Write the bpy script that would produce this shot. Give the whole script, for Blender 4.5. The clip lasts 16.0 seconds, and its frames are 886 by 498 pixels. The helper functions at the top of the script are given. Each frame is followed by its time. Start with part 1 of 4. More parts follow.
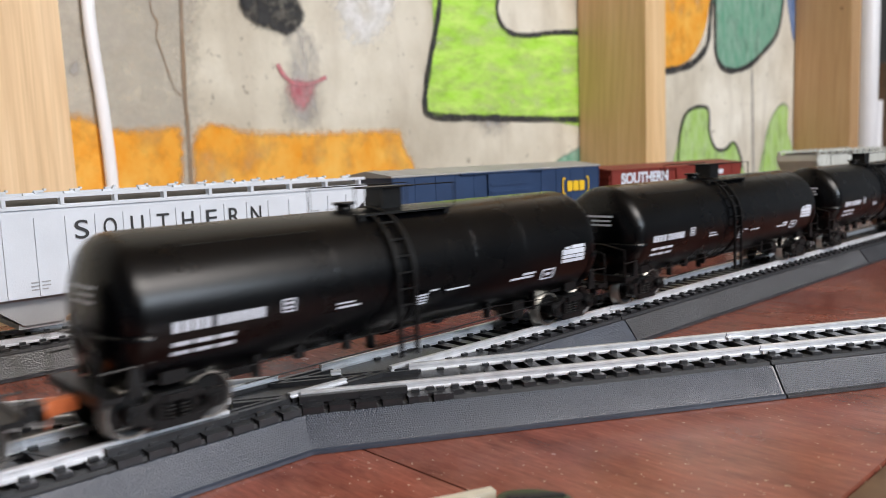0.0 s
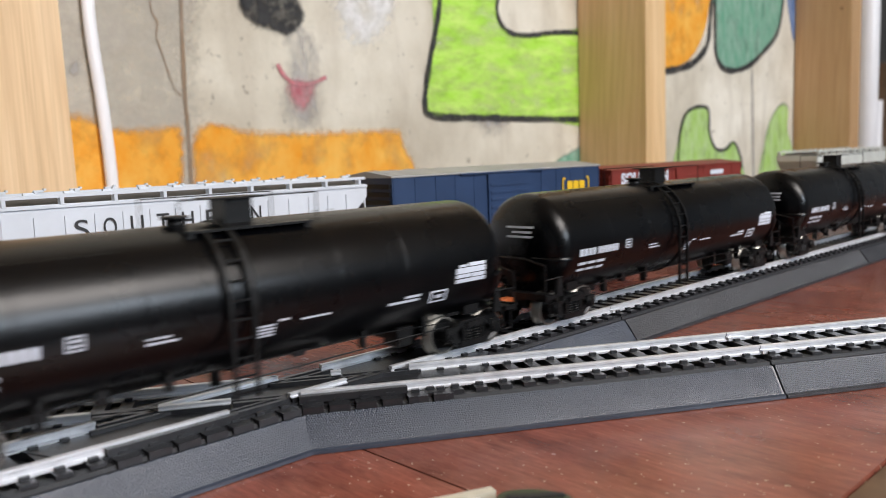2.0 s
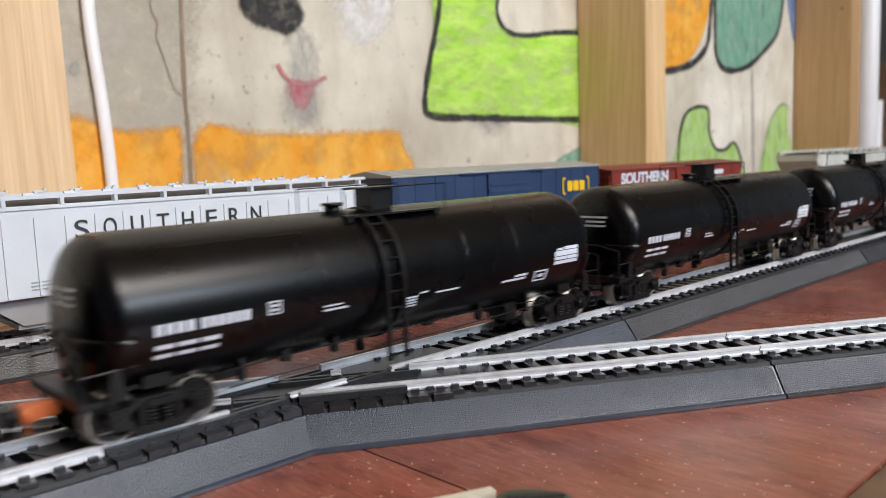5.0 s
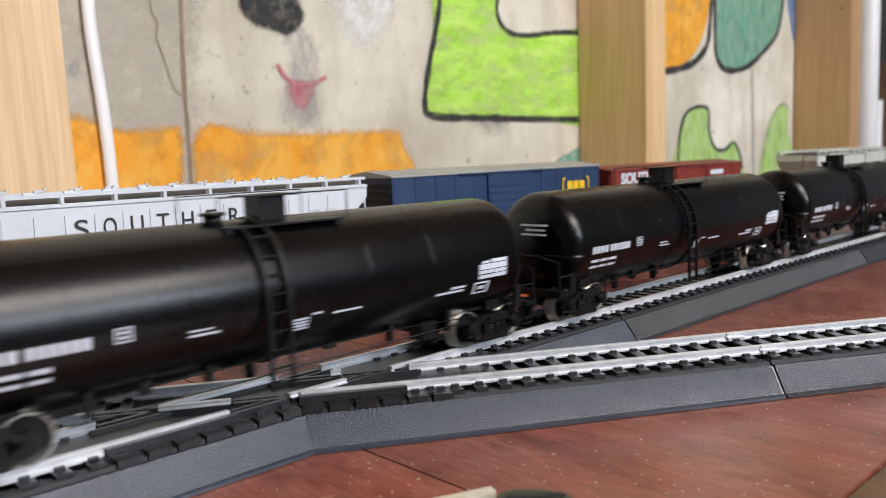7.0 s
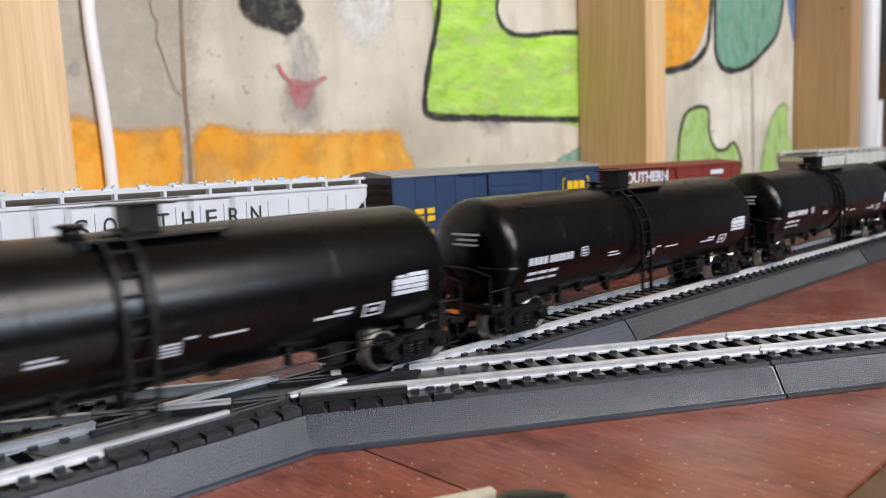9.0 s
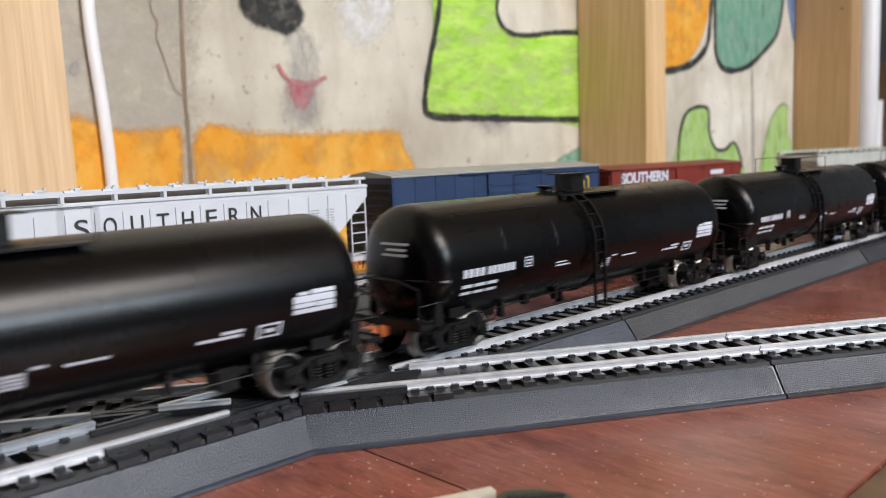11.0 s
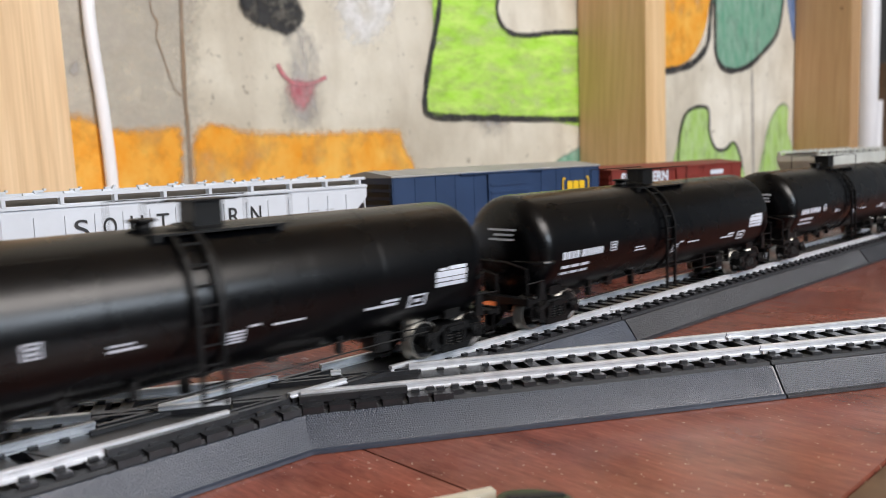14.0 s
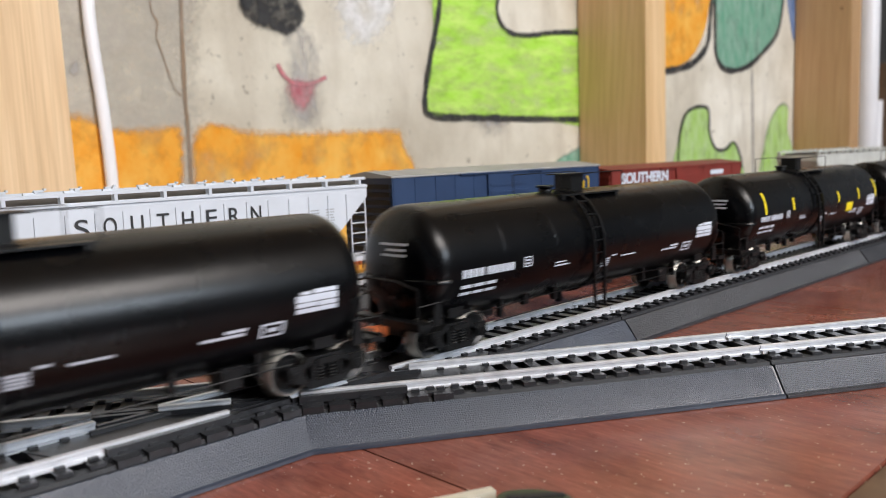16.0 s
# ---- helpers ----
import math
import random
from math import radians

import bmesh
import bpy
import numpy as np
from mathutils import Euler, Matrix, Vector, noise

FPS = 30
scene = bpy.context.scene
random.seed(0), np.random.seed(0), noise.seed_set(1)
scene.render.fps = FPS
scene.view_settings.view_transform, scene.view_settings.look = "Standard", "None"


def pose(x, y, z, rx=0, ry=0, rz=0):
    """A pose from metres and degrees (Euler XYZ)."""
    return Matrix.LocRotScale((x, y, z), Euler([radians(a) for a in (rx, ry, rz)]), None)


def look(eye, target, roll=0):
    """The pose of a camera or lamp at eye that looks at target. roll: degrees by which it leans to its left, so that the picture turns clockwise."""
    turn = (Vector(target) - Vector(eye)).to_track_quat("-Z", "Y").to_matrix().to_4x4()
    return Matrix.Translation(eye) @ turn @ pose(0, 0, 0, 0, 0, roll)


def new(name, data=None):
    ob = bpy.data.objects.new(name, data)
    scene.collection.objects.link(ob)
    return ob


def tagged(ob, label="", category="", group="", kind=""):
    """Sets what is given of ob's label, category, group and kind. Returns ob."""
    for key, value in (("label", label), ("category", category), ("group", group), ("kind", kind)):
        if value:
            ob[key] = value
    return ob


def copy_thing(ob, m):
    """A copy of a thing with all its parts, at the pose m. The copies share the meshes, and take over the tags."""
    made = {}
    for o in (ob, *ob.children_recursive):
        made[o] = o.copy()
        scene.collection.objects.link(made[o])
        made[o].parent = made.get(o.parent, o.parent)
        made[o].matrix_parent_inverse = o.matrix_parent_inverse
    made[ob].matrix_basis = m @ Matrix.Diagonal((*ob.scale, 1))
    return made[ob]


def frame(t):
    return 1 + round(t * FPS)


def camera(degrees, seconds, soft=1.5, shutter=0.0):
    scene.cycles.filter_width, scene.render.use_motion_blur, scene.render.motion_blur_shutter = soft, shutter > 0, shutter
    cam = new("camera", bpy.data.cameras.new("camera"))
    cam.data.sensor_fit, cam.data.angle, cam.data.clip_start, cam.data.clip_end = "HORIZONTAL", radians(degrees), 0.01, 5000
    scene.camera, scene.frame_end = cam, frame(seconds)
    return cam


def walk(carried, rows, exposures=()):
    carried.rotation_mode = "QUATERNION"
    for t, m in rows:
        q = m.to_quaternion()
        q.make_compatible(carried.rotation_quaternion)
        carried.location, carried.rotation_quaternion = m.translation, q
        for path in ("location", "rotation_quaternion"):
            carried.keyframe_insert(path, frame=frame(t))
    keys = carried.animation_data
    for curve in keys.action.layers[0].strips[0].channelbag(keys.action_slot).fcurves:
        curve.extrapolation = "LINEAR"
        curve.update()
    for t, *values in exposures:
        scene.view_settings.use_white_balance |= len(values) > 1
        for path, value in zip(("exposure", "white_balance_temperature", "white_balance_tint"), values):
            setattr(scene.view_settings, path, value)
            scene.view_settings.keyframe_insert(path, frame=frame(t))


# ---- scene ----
# ---- camera: stands still beside the layout ----
cam = camera(58.48, 16.0, soft=0.5, shutter=0.5)
EYE, AIM, LEAN = (0.0, -0.17052, 0.06791), (0.34155, 0.18992, 0.00935), -2.127
walk(cam, [(0.0, look(EYE, AIM, LEAN)), (16.0, look(EYE, AIM, LEAN))], exposures=[(0.0, 0.0), (16.0, 0.0)])
cam.data.dof.use_dof = True
cam.data.dof.focus_distance = 0.24
cam.data.dof.aperture_fstop = 21.0

# ---- light: a ceiling lamp and a high basement window on the camera's side ----
world = bpy.data.worlds.new("room_air")
scene.world = world
world.use_nodes = True
world.node_tree.nodes["Background"].inputs[0].default_value = (0.9, 0.95, 1.0, 1)
world.node_tree.nodes["Background"].inputs[1].default_value = 0.25


def lamp(name, eye, target, sx, sy, power, colour):
    data = bpy.data.lights.new(name, "AREA")
    data.shape, data.size, data.size_y, data.energy, data.color = "RECTANGLE", sx, sy, power, colour
    ob = new(name, data)
    ob.matrix_world = look(eye, target)
    return ob


lamp("ceiling_lamp_light", (0.34, -1.28, 1.255), (0.45, 0.12, 0.05), 1.20, 0.80, 48, (1.0, 0.93, 0.89))
lamp("window_daylight", (0.95, -3.02, 1.02), (0.95, -2.0, 0.75), 1.36, 0.52, 48, (0.76, 0.87, 1.0))

# ---- materials ----
def material(name, rough=0.5, metal=0.0, spec=0.5):
    m = bpy.data.materials.new(name)
    m.use_nodes = True
    b = m.node_tree.nodes["Principled BSDF"]
    b.inputs["Roughness"].default_value = rough
    b.inputs["Metallic"].default_value = metal
    b.inputs["Specular IOR Level"].default_value = spec
    return m, m.node_tree.nodes, m.node_tree.links, b


def coords(n, l, scale=(1, 1, 1), world_space=False):
    mp = n.new("ShaderNodeMapping")
    mp.inputs["Scale"].default_value = scale
    if world_space:
        l.new(n.new("ShaderNodeNewGeometry").outputs["Position"], mp.inputs[0])
    else:
        l.new(n.new("ShaderNodeTexCoord").outputs["Object"], mp.inputs[0])
    return mp.outputs[0]


def noise_tex(n, l, vec, scale, detail=5, rough=0.55):
    t = n.new("ShaderNodeTexNoise")
    t.inputs["Scale"].default_value, t.inputs["Detail"].default_value, t.inputs["Roughness"].default_value = scale, detail, rough
    l.new(vec, t.inputs["Vector"])
    return t.outputs[0]


def ramp(n, l, fac, stops):
    r = n.new("ShaderNodeValToRGB")
    e = r.color_ramp.elements
    while len(e) < len(stops):
        e.new(0.5)
    for el, (p, c) in zip(e, stops):
        el.position, el.color = p, (*c, 1) if len(c) == 3 else c
    l.new(fac, r.inputs[0])
    return r.outputs[0]


def mixed(n, l, fac, a, b, mode="MIX"):
    x = n.new("ShaderNodeMix")
    x.data_type, x.blend_type = "RGBA", mode
    for sock, v in ((x.inputs[0], fac), (x.inputs[6], a), (x.inputs[7], b)):
        if isinstance(v, bpy.types.NodeSocket):
            l.new(v, sock)
        elif isinstance(v, (int, float)):
            sock.default_value = v
        else:
            sock.default_value = (*v, 1)
    return x.outputs[2]


def bump(n, l, b, height, strength, dist):
    k = n.new("ShaderNodeBump")
    k.inputs["Strength"].default_value, k.inputs["Distance"].default_value = strength, dist
    l.new(height, k.inputs["Height"])
    l.new(k.outputs[0], b.inputs["Normal"])


def painted(name, c, rough=0.45, vary=0.12, scale=60, metal=0.0, spec=0.5, relief=0.15):
    """Paint or plastic with soft blotches and fine grain."""
    m, n, l, b = material(name, rough, metal, spec)
    v = coords(n, l)
    big = noise_tex(n, l, v, scale)
    dark, light = [x * (1 - vary) for x in c], [min(1, x * (1 + vary)) for x in c]
    l.new(ramp(n, l, big, [(0.3, dark), (0.7, light)]), b.inputs["Base Color"])
    fine = noise_tex(n, l, v, scale * 25, 3)
    mr = n.new("ShaderNodeMapRange")
    mr.inputs[3].default_value, mr.inputs[4].default_value = max(0.02, rough - 0.07), min(1, rough + 0.07)
    l.new(big, mr.inputs[0])
    l.new(mr.outputs[0], b.inputs["Roughness"])
    bump(n, l, b, fine, relief, 0.0002)
    return m


def make_roadbed(name, dark, light, rough, strength):
    m, n, l, b = material(name, rough, spec=0.7)
    v = coords(n, l, world_space=True)
    vo = n.new("ShaderNodeTexVoronoi")
    vo.inputs["Scale"].default_value = 1650
    l.new(v, vo.inputs["Vector"])
    big = noise_tex(n, l, v, 40)
    l.new(ramp(n, l, big, [(0.3, dark), (0.7, light)]), b.inputs["Base Color"])
    inv = n.new("ShaderNodeMath")
    inv.operation = "SUBTRACT"
    inv.inputs[0].default_value = 1.0
    l.new(vo.outputs[0], inv.inputs[1])
    bump(n, l, b, inv.outputs[0], strength, 0.0006)
    return m


def make_table_wood():
    m, n, l, b = material("stained_boards", 0.38)
    v = coords(n, l, (9, 1.9, 9), world_space=True)
    info = n.new("ShaderNodeObjectInfo")
    w = noise_tex(n, l, v, 9, 8, 0.65)
    grain = ramp(n, l, w, [(0.25, (0.145, 0.041, 0.028)), (0.5, (0.22, 0.070, 0.048)), (0.78, (0.30, 0.110, 0.077))])
    v2 = coords(n, l, world_space=True)
    wear = ramp(n, l, noise_tex(n, l, v2, 22, 7, 0.62), [(0.44, (0, 0, 0)), (0.72, (0.9, 0.9, 0.9))])
    col = mixed(n, l, wear, grain, (0.25, 0.108, 0.077))
    speck = ramp(n, l, noise_tex(n, l, v2, 640, 2), [(0.69, (0, 0, 0)), (0.715, (1, 1, 1))])
    col = mixed(n, l, speck, col, (0.5, 0.38, 0.28))
    grit = ramp(n, l, noise_tex(n, l, coords(n, l, (1.0, 0.12, 1.0), True), 900, 4, 0.7), [(0.3, (0.80, 0.78, 0.78)), (0.7, (1.32, 1.32, 1.32))])
    col = mixed(n, l, 1.0, col, grit, "MULTIPLY")
    grime = ramp(n, l, noise_tex(n, l, coords(n, l, (1.0, 0.45, 1.0), True), 55, 6, 0.7), [(0.32, (0.60, 0.55, 0.53)), (0.50, (1.08, 1.08, 1.08)), (0.7, (1.22, 1.22, 1.22))])
    col = mixed(n, l, 0.85, col, grime, "MULTIPLY")
    tone = mixed(n, l, info.outputs["Random"], (0.82, 0.8, 0.8), (1.1, 1.08, 1.05))
    l.new(mixed(n, l, 1.0, col, tone, "MULTIPLY"), b.inputs["Base Color"])
    mr = n.new("ShaderNodeMapRange")
    mr.inputs[3].default_value, mr.inputs[4].default_value = 0.06, 0.40
    l.new(noise_tex(n, l, v2, 28, 5), mr.inputs[0])
    l.new(mr.outputs[0], b.inputs["Roughness"])
    bump(n, l, b, noise_tex(n, l, v2, 300, 6, 0.65), 0.12, 0.0008)
    return m


def make_concrete():
    m, n, l, b = material("bare_concrete", 0.88, spec=0.25)
    v = coords(n, l, world_space=True)
    big = ramp(n, l, noise_tex(n, l, v, 5.5, 7, 0.6), [(0.30, (0.46, 0.41, 0.325)), (0.47, (0.645, 0.60, 0.50)), (0.66, (0.84, 0.805, 0.71))])
    stain = ramp(n, l, noise_tex(n, l, coords(n, l, (3, 3, 0.8), True), 9, 5), [(0.5, (0, 0, 0)), (0.78, (0.7, 0.7, 0.7))])
    col = mixed(n, l, stain, big, (0.40, 0.345, 0.27))
    pit = ramp(n, l, noise_tex(n, l, v, 120, 4), [(0.26, (0.7, 0.7, 0.7)), (0.35, (0, 0, 0))])
    col = mixed(n, l, pit, col, (0.24, 0.21, 0.17))
    l.new(col, b.inputs["Base Color"])
    bump(n, l, b, noise_tex(n, l, v, 140, 8, 0.7), 0.4, 0.002)
    return m


def make_stud(name, tone):
    m, n, l, b = material(name, 0.62)
    w = noise_tex(n, l, coords(n, l, (16, 16, 1.0), True), 4.0, 6, 0.6)
    wave = n.new("ShaderNodeTexWave")
    wave.bands_direction = "DIAGONAL"
    for key, value in (("Scale", 62.0), ("Distortion", 9.0), ("Detail", 3.0), ("Detail Scale", 0.6)):
        wave.inputs[key].default_value = value
    l.new(coords(n, l, (1.0, 1.35, 0.07), True), wave.inputs["Vector"])
    col = ramp(n, l, w, [(0.22, (0.64, 0.43, 0.235)), (0.5, (0.80, 0.565, 0.33)), (0.75, (0.90, 0.68, 0.44))])
    rings = ramp(n, l, wave.outputs["Fac"], [(0.0, (0.80, 0.74, 0.68)), (0.35, (0.97, 0.96, 0.95)), (1.0, (1, 1, 1))])
    col = mixed(n, l, 0.40, col, rings, "MULTIPLY")
    fine = ramp(n, l, noise_tex(n, l, coords(n, l, (160, 160, 3), True), 5, 4), [(0.30, (0.88, 0.86, 0.83)), (0.6, (1, 1, 1))])
    col = mixed(n, l, 1.0, col, tone, "MULTIPLY")
    l.new(mixed(n, l, 1.0, col, fine, "MULTIPLY"), b.inputs["Base Color"])
    bump(n, l, b, w, 0.2, 0.001)
    return m


def chalk(name, c, cover=0.5, scale=(40, 40, 9), pale=0.35, light=None):
    """Spray or chalk colour rubbed thinly over the concrete: streaks show the wall."""
    m, n, l, b = material(name, 0.85, spec=0.2)
    w = noise_tex(n, l, coords(n, l, scale, True), 3.0, 7, 0.65)
    light = light or [min(1, x + (0.72 - x) * pale) for x in c]
    l.new(ramp(n, l, w, [(0.3, c), (0.7, light)]), b.inputs["Base Color"])
    v = coords(n, l, (1, 1, 1), True)
    rub = noise_tex(n, l, coords(n, l, [0.5 * k + 4 for k in scale], True), 3.0, 7, 0.65)
    body = ramp(n, l, rub, [(cover - 0.12, (1, 1, 1)), (cover + 0.22, (0.25, 0.25, 0.25))])
    rim = n.new("ShaderNodeAttribute")
    rim.attribute_name = "thickness"
    grit = noise_tex(n, l, v, 220, 6, 0.7)
    add = n.new("ShaderNodeMath")
    add.operation = "MULTIPLY_ADD"
    add.inputs[1].default_value = 0.9
    l.new(grit, add.inputs[0])
    l.new(rim.outputs["Fac"], add.inputs[2])
    edge = n.new("ShaderNodeMapRange")
    edge.inputs[1].default_value, edge.inputs[2].default_value = 0.55, 1.15
    l.new(add.outputs[0], edge.inputs[0])
    mul = n.new("ShaderNodeMath")
    mul.operation = "MULTIPLY"
    l.new(body, mul.inputs[0])
    l.new(edge.outputs[0], mul.inputs[1])
    l.new(mul.outputs[0], b.inputs["Alpha"])
    return m


def make_metal(name, c, rough, wear=0.1, scale=300):
    m, n, l, b = material(name, rough, 1.0)
    v = coords(n, l, (1, 1, 1), True)
    w = noise_tex(n, l, v, scale, 4)
    l.new(ramp(n, l, w, [(0.3, [x * (1 - wear) for x in c]), (0.7, c)]), b.inputs["Base Color"])
    mr = n.new("ShaderNodeMapRange")
    mr.inputs[3].default_value, mr.inputs[4].default_value = rough * 0.7, rough * 1.4
    l.new(w, mr.inputs[0])
    l.new(mr.outputs[0], b.inputs["Roughness"])
    return m


ROADBED = make_roadbed("roadbed_plastic", (0.026, 0.028, 0.034), (0.046, 0.049, 0.057), 0.30, 0.35)
# same plastic as ROADBED, its bluish sheen put into a lighter base colour
ROADBED_LIT = make_roadbed("roadbed_lit_plastic", (0.034, 0.043, 0.063), (0.050, 0.062, 0.088), 0.31, 0.10)
BOARD, CONCRETE = make_table_wood(), make_concrete()
# the brown tone darkens the far stud, partly standing in for its shade
STUD, STUD_TAN, STUD_SHADE_BROWN = make_stud("pine_stud", (1, 1, 1)), make_stud("tan_pine_stud", (0.90, 0.87, 0.78)), make_stud("shade_brown_pine_stud", (0.66, 0.58, 0.50))
RAIL = make_metal("nickel_rail", (0.80, 0.82, 0.86), 0.46, 0.14)
RAIL.node_tree.nodes["Principled BSDF"].inputs["Metallic"].default_value = 0.62
TREAD = make_metal("wheel_tread", (0.36, 0.35, 0.32), 0.40)
WHEEL_FACE = make_metal("dull_wheel_metal", (0.10, 0.10, 0.102), 0.52, 0.3)
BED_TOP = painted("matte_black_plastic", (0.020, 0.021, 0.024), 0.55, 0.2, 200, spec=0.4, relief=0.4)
TIE = painted("tie_plastic", (0.016, 0.017, 0.020), 0.36, 0.2, 150, spec=0.55, relief=0.3)
BLACK = painted("tank_black", (0.0006, 0.0008, 0.0014), 0.28, 0.15, 40, spec=0.32)
FRAME_BLACK = painted("frame_black", (0.0045, 0.0048, 0.0053), 0.42, 0.3, 300, spec=0.32)
GREY_PAINT = painted("hopper_grey", (0.62, 0.66, 0.72), 0.5, 0.05)
GREY_DARK = painted("hopper_shade_grey", (0.33, 0.34, 0.35), 0.55, 0.1)
# near-black base colour stands in for shade behind the open top rail
HOPPER_ROOF = painted("shade_dark_roof", (0.06, 0.06, 0.062), 0.7)
BLUE = painted("boxcar_blue", (0.020, 0.044, 0.108), 0.45)
OXIDE = painted("boxcar_oxide_red", (0.19, 0.028, 0.02), 0.5)
ROOF = painted("galvanised_roof", (0.36, 0.36, 0.35), 0.5, 0.15)
WHITE = painted("white_lettering", (0.60, 0.65, 0.74), 0.5, 0.05)
INK = painted("black_lettering", (0.02, 0.02, 0.022), 0.5)
YELLOW = painted("yellow_lettering", (0.75, 0.48, 0.02), 0.5, 0.05)
STRIPE = painted("yellow_reflective", (0.85, 0.68, 0.02), 0.4, 0.05)
ORANGE = painted("orange_coupler", (0.50, 0.125, 0.035), 0.5)
PVC = painted("white_pvc", (0.86, 0.86, 0.89), 0.35, 0.03, 20)
OLIVE = painted("olive_plastic", (0.05, 0.065, 0.032), 0.5)
CREAM = painted("cream_plastic", (0.62, 0.58, 0.47), 0.45)
DARK_WOOD = painted("dark_edge_wood", (0.12, 0.072, 0.040), 0.5, 0.3, 80)
CEILING_WOOD = painted("joist_brown", (0.46, 0.37, 0.27), 0.8, 0.2, 10)
FLOOR_GREY = painted("floor_grey", (0.22, 0.21, 0.19), 0.8, 0.2, 6)
ROOM_WHITE = painted("room_wall_pale", (0.42, 0.44, 0.47), 0.85, 0.1, 4)
LAMP_GLOW, _n, _l, _b = material("lamp_diffuser", 0.5)
_b.inputs["Emission Color"].default_value, _b.inputs["Emission Strength"].default_value = (1, 0.97, 0.93, 1), 6.0
SLATE = painted("slate_grey_metal", (0.06, 0.065, 0.07), 0.5)

# ---- mesh helpers ----
def box(bm, x0, x1, y0, y1, z0, z1, slot=0):
    v = [bm.verts.new((x, y, z)) for x in (x0, x1) for y in (y0, y1) for z in (z0, z1)]
    out = []
    for a in ((0, 1, 3, 2), (4, 6, 7, 5), (0, 4, 5, 1), (2, 3, 7, 6), (0, 2, 6, 4), (1, 5, 7, 3)):
        f = bm.faces.new([v[i] for i in a])
        f.material_index = slot
        out.append(f)
    return out


def tube(bm, a, b, r, seg=8, slot=0, r2=None, caps=True):
    a, b = Vector(a), Vector(b)
    q = (b - a).to_track_quat("Z", "Y")
    rings = []
    for p, rad in ((a, r), (b, r if r2 is None else r2)):
        rings.append([bm.verts.new(p + q @ Vector((rad * math.cos(t), rad * math.sin(t), 0))) for t in (2 * math.pi * i / seg for i in range(seg))])
    for i in range(seg):
        f = bm.faces.new((rings[0][i], rings[0][(i + 1) % seg], rings[1][(i + 1) % seg], rings[1][i]))
        f.smooth, f.material_index = seg > 6, slot
    if caps:
        for ring in (rings[0][::-1], rings[1]):
            bm.faces.new(ring).material_index = slot


def wire(bm, pts, r, seg=6, slot=0):
    for a, b in zip(pts, pts[1:]):
        tube(bm, a, b, r, seg, slot)


def spin_x(bm, profile, seg=64, cy=0.0, cz=0.0, slot=0):
    """A body turned round the x axis; profile: (x, radius) from end to end."""
    rings = []
    for x, r in profile:
        if r < 1e-6:
            rings.append([bm.verts.new((x, cy, cz))])
        else:
            rings.append([bm.verts.new((x, cy + r * math.sin(t), cz + r * math.cos(t))) for t in (2 * math.pi * i / seg for i in range(seg))])
    for a, b in zip(rings, rings[1:]):
        for i in range(seg):
            j = (i + 1) % seg
            q = [a[0] if len(a) == 1 else a[i], b[0] if len(b) == 1 else b[i]]
            q += ([] if len(b) == 1 else [b[j]]) + ([] if len(a) == 1 else [a[j]])
            f = bm.faces.new(q)
            f.smooth, f.material_index = True, slot


def plate(bm, pts, y0, y1, slot=0):
    """A flat outline in x and z, thick from y0 to y1."""
    a = [bm.verts.new((x, y0, z)) for x, z in pts]
    b = [bm.verts.new((x, y1, z)) for x, z in pts]
    bm.faces.new(a).material_index = slot
    bm.faces.new(b[::-1]).material_index = slot
    for i in range(len(a)):
        j = (i + 1) % len(a)
        bm.faces.new((a[i], b[i], b[j], a[j])).material_index = slot


def mesh_of(name, bm, mats, bevel=0.0):
    if bevel:
        bmesh.ops.bevel(bm, geom=[e for e in bm.edges if len(e.link_faces) == 2 and e.calc_face_angle(0) > 0.6], offset=bevel, segments=2, affect="EDGES", clamp_overlap=True)
    bmesh.ops.recalc_face_normals(bm, faces=bm.faces[:])
    me = bpy.data.meshes.new(name)
    bm.to_mesh(me)
    bm.free()
    for m in mats if isinstance(mats, (list, tuple)) else [mats]:
        me.materials.append(m)
    return me


def part(name, bm, mat, parent, label="", bevel=0.0):
    ob = new(name, mesh_of(name, bm, mat, bevel))
    ob.parent = parent
    if label:
        tagged(ob, label)
    return ob


def thing(name, label, category, at=None, group="", kind=""):
    ob = new(name)
    ob.empty_display_size = 0.01
    ob.matrix_basis = at or Matrix()
    return tagged(ob, label, category, group, kind)


def solid(name, bm, mat, label, category, kind="", group="", bevel=0.0):
    return tagged(new(name, mesh_of(name, bm, mat, bevel)), label, category, group, kind)


def letters(text, height, width, mat, name, parent, m, depth=0.00008, bold=0.0):
    """Flat lettering that stands in the x-z plane, facing -y, centred on m."""
    cu = bpy.data.curves.new(name, "FONT")
    cu.body, cu.size, cu.extrude, cu.align_x, cu.align_y, cu.offset = text, height * 1.38, depth, "CENTER", "CENTER", bold
    tmp = new(name, cu)
    bpy.context.view_layer.update()
    me = bpy.data.meshes.new_from_object(tmp.evaluated_get(bpy.context.evaluated_depsgraph_get()))
    bpy.data.objects.remove(tmp)
    xs = [v.co.x for v in me.vertices]
    ys = [v.co.y for v in me.vertices]
    sx, sy = width / (max(xs) - min(xs)), height / (max(ys) - min(ys))
    ox, oy = (max(xs) + min(xs)) / 2, (max(ys) + min(ys)) / 2
    me.transform(m @ pose(0, 0, 0, 90) @ Matrix.Diagonal((sx, sy, 1, 1)) @ Matrix.Translation((-ox, -oy, 0)))
    me.materials.clear()
    me.materials.append(mat)
    ob = new(name, me)
    ob.parent = parent
    return ob


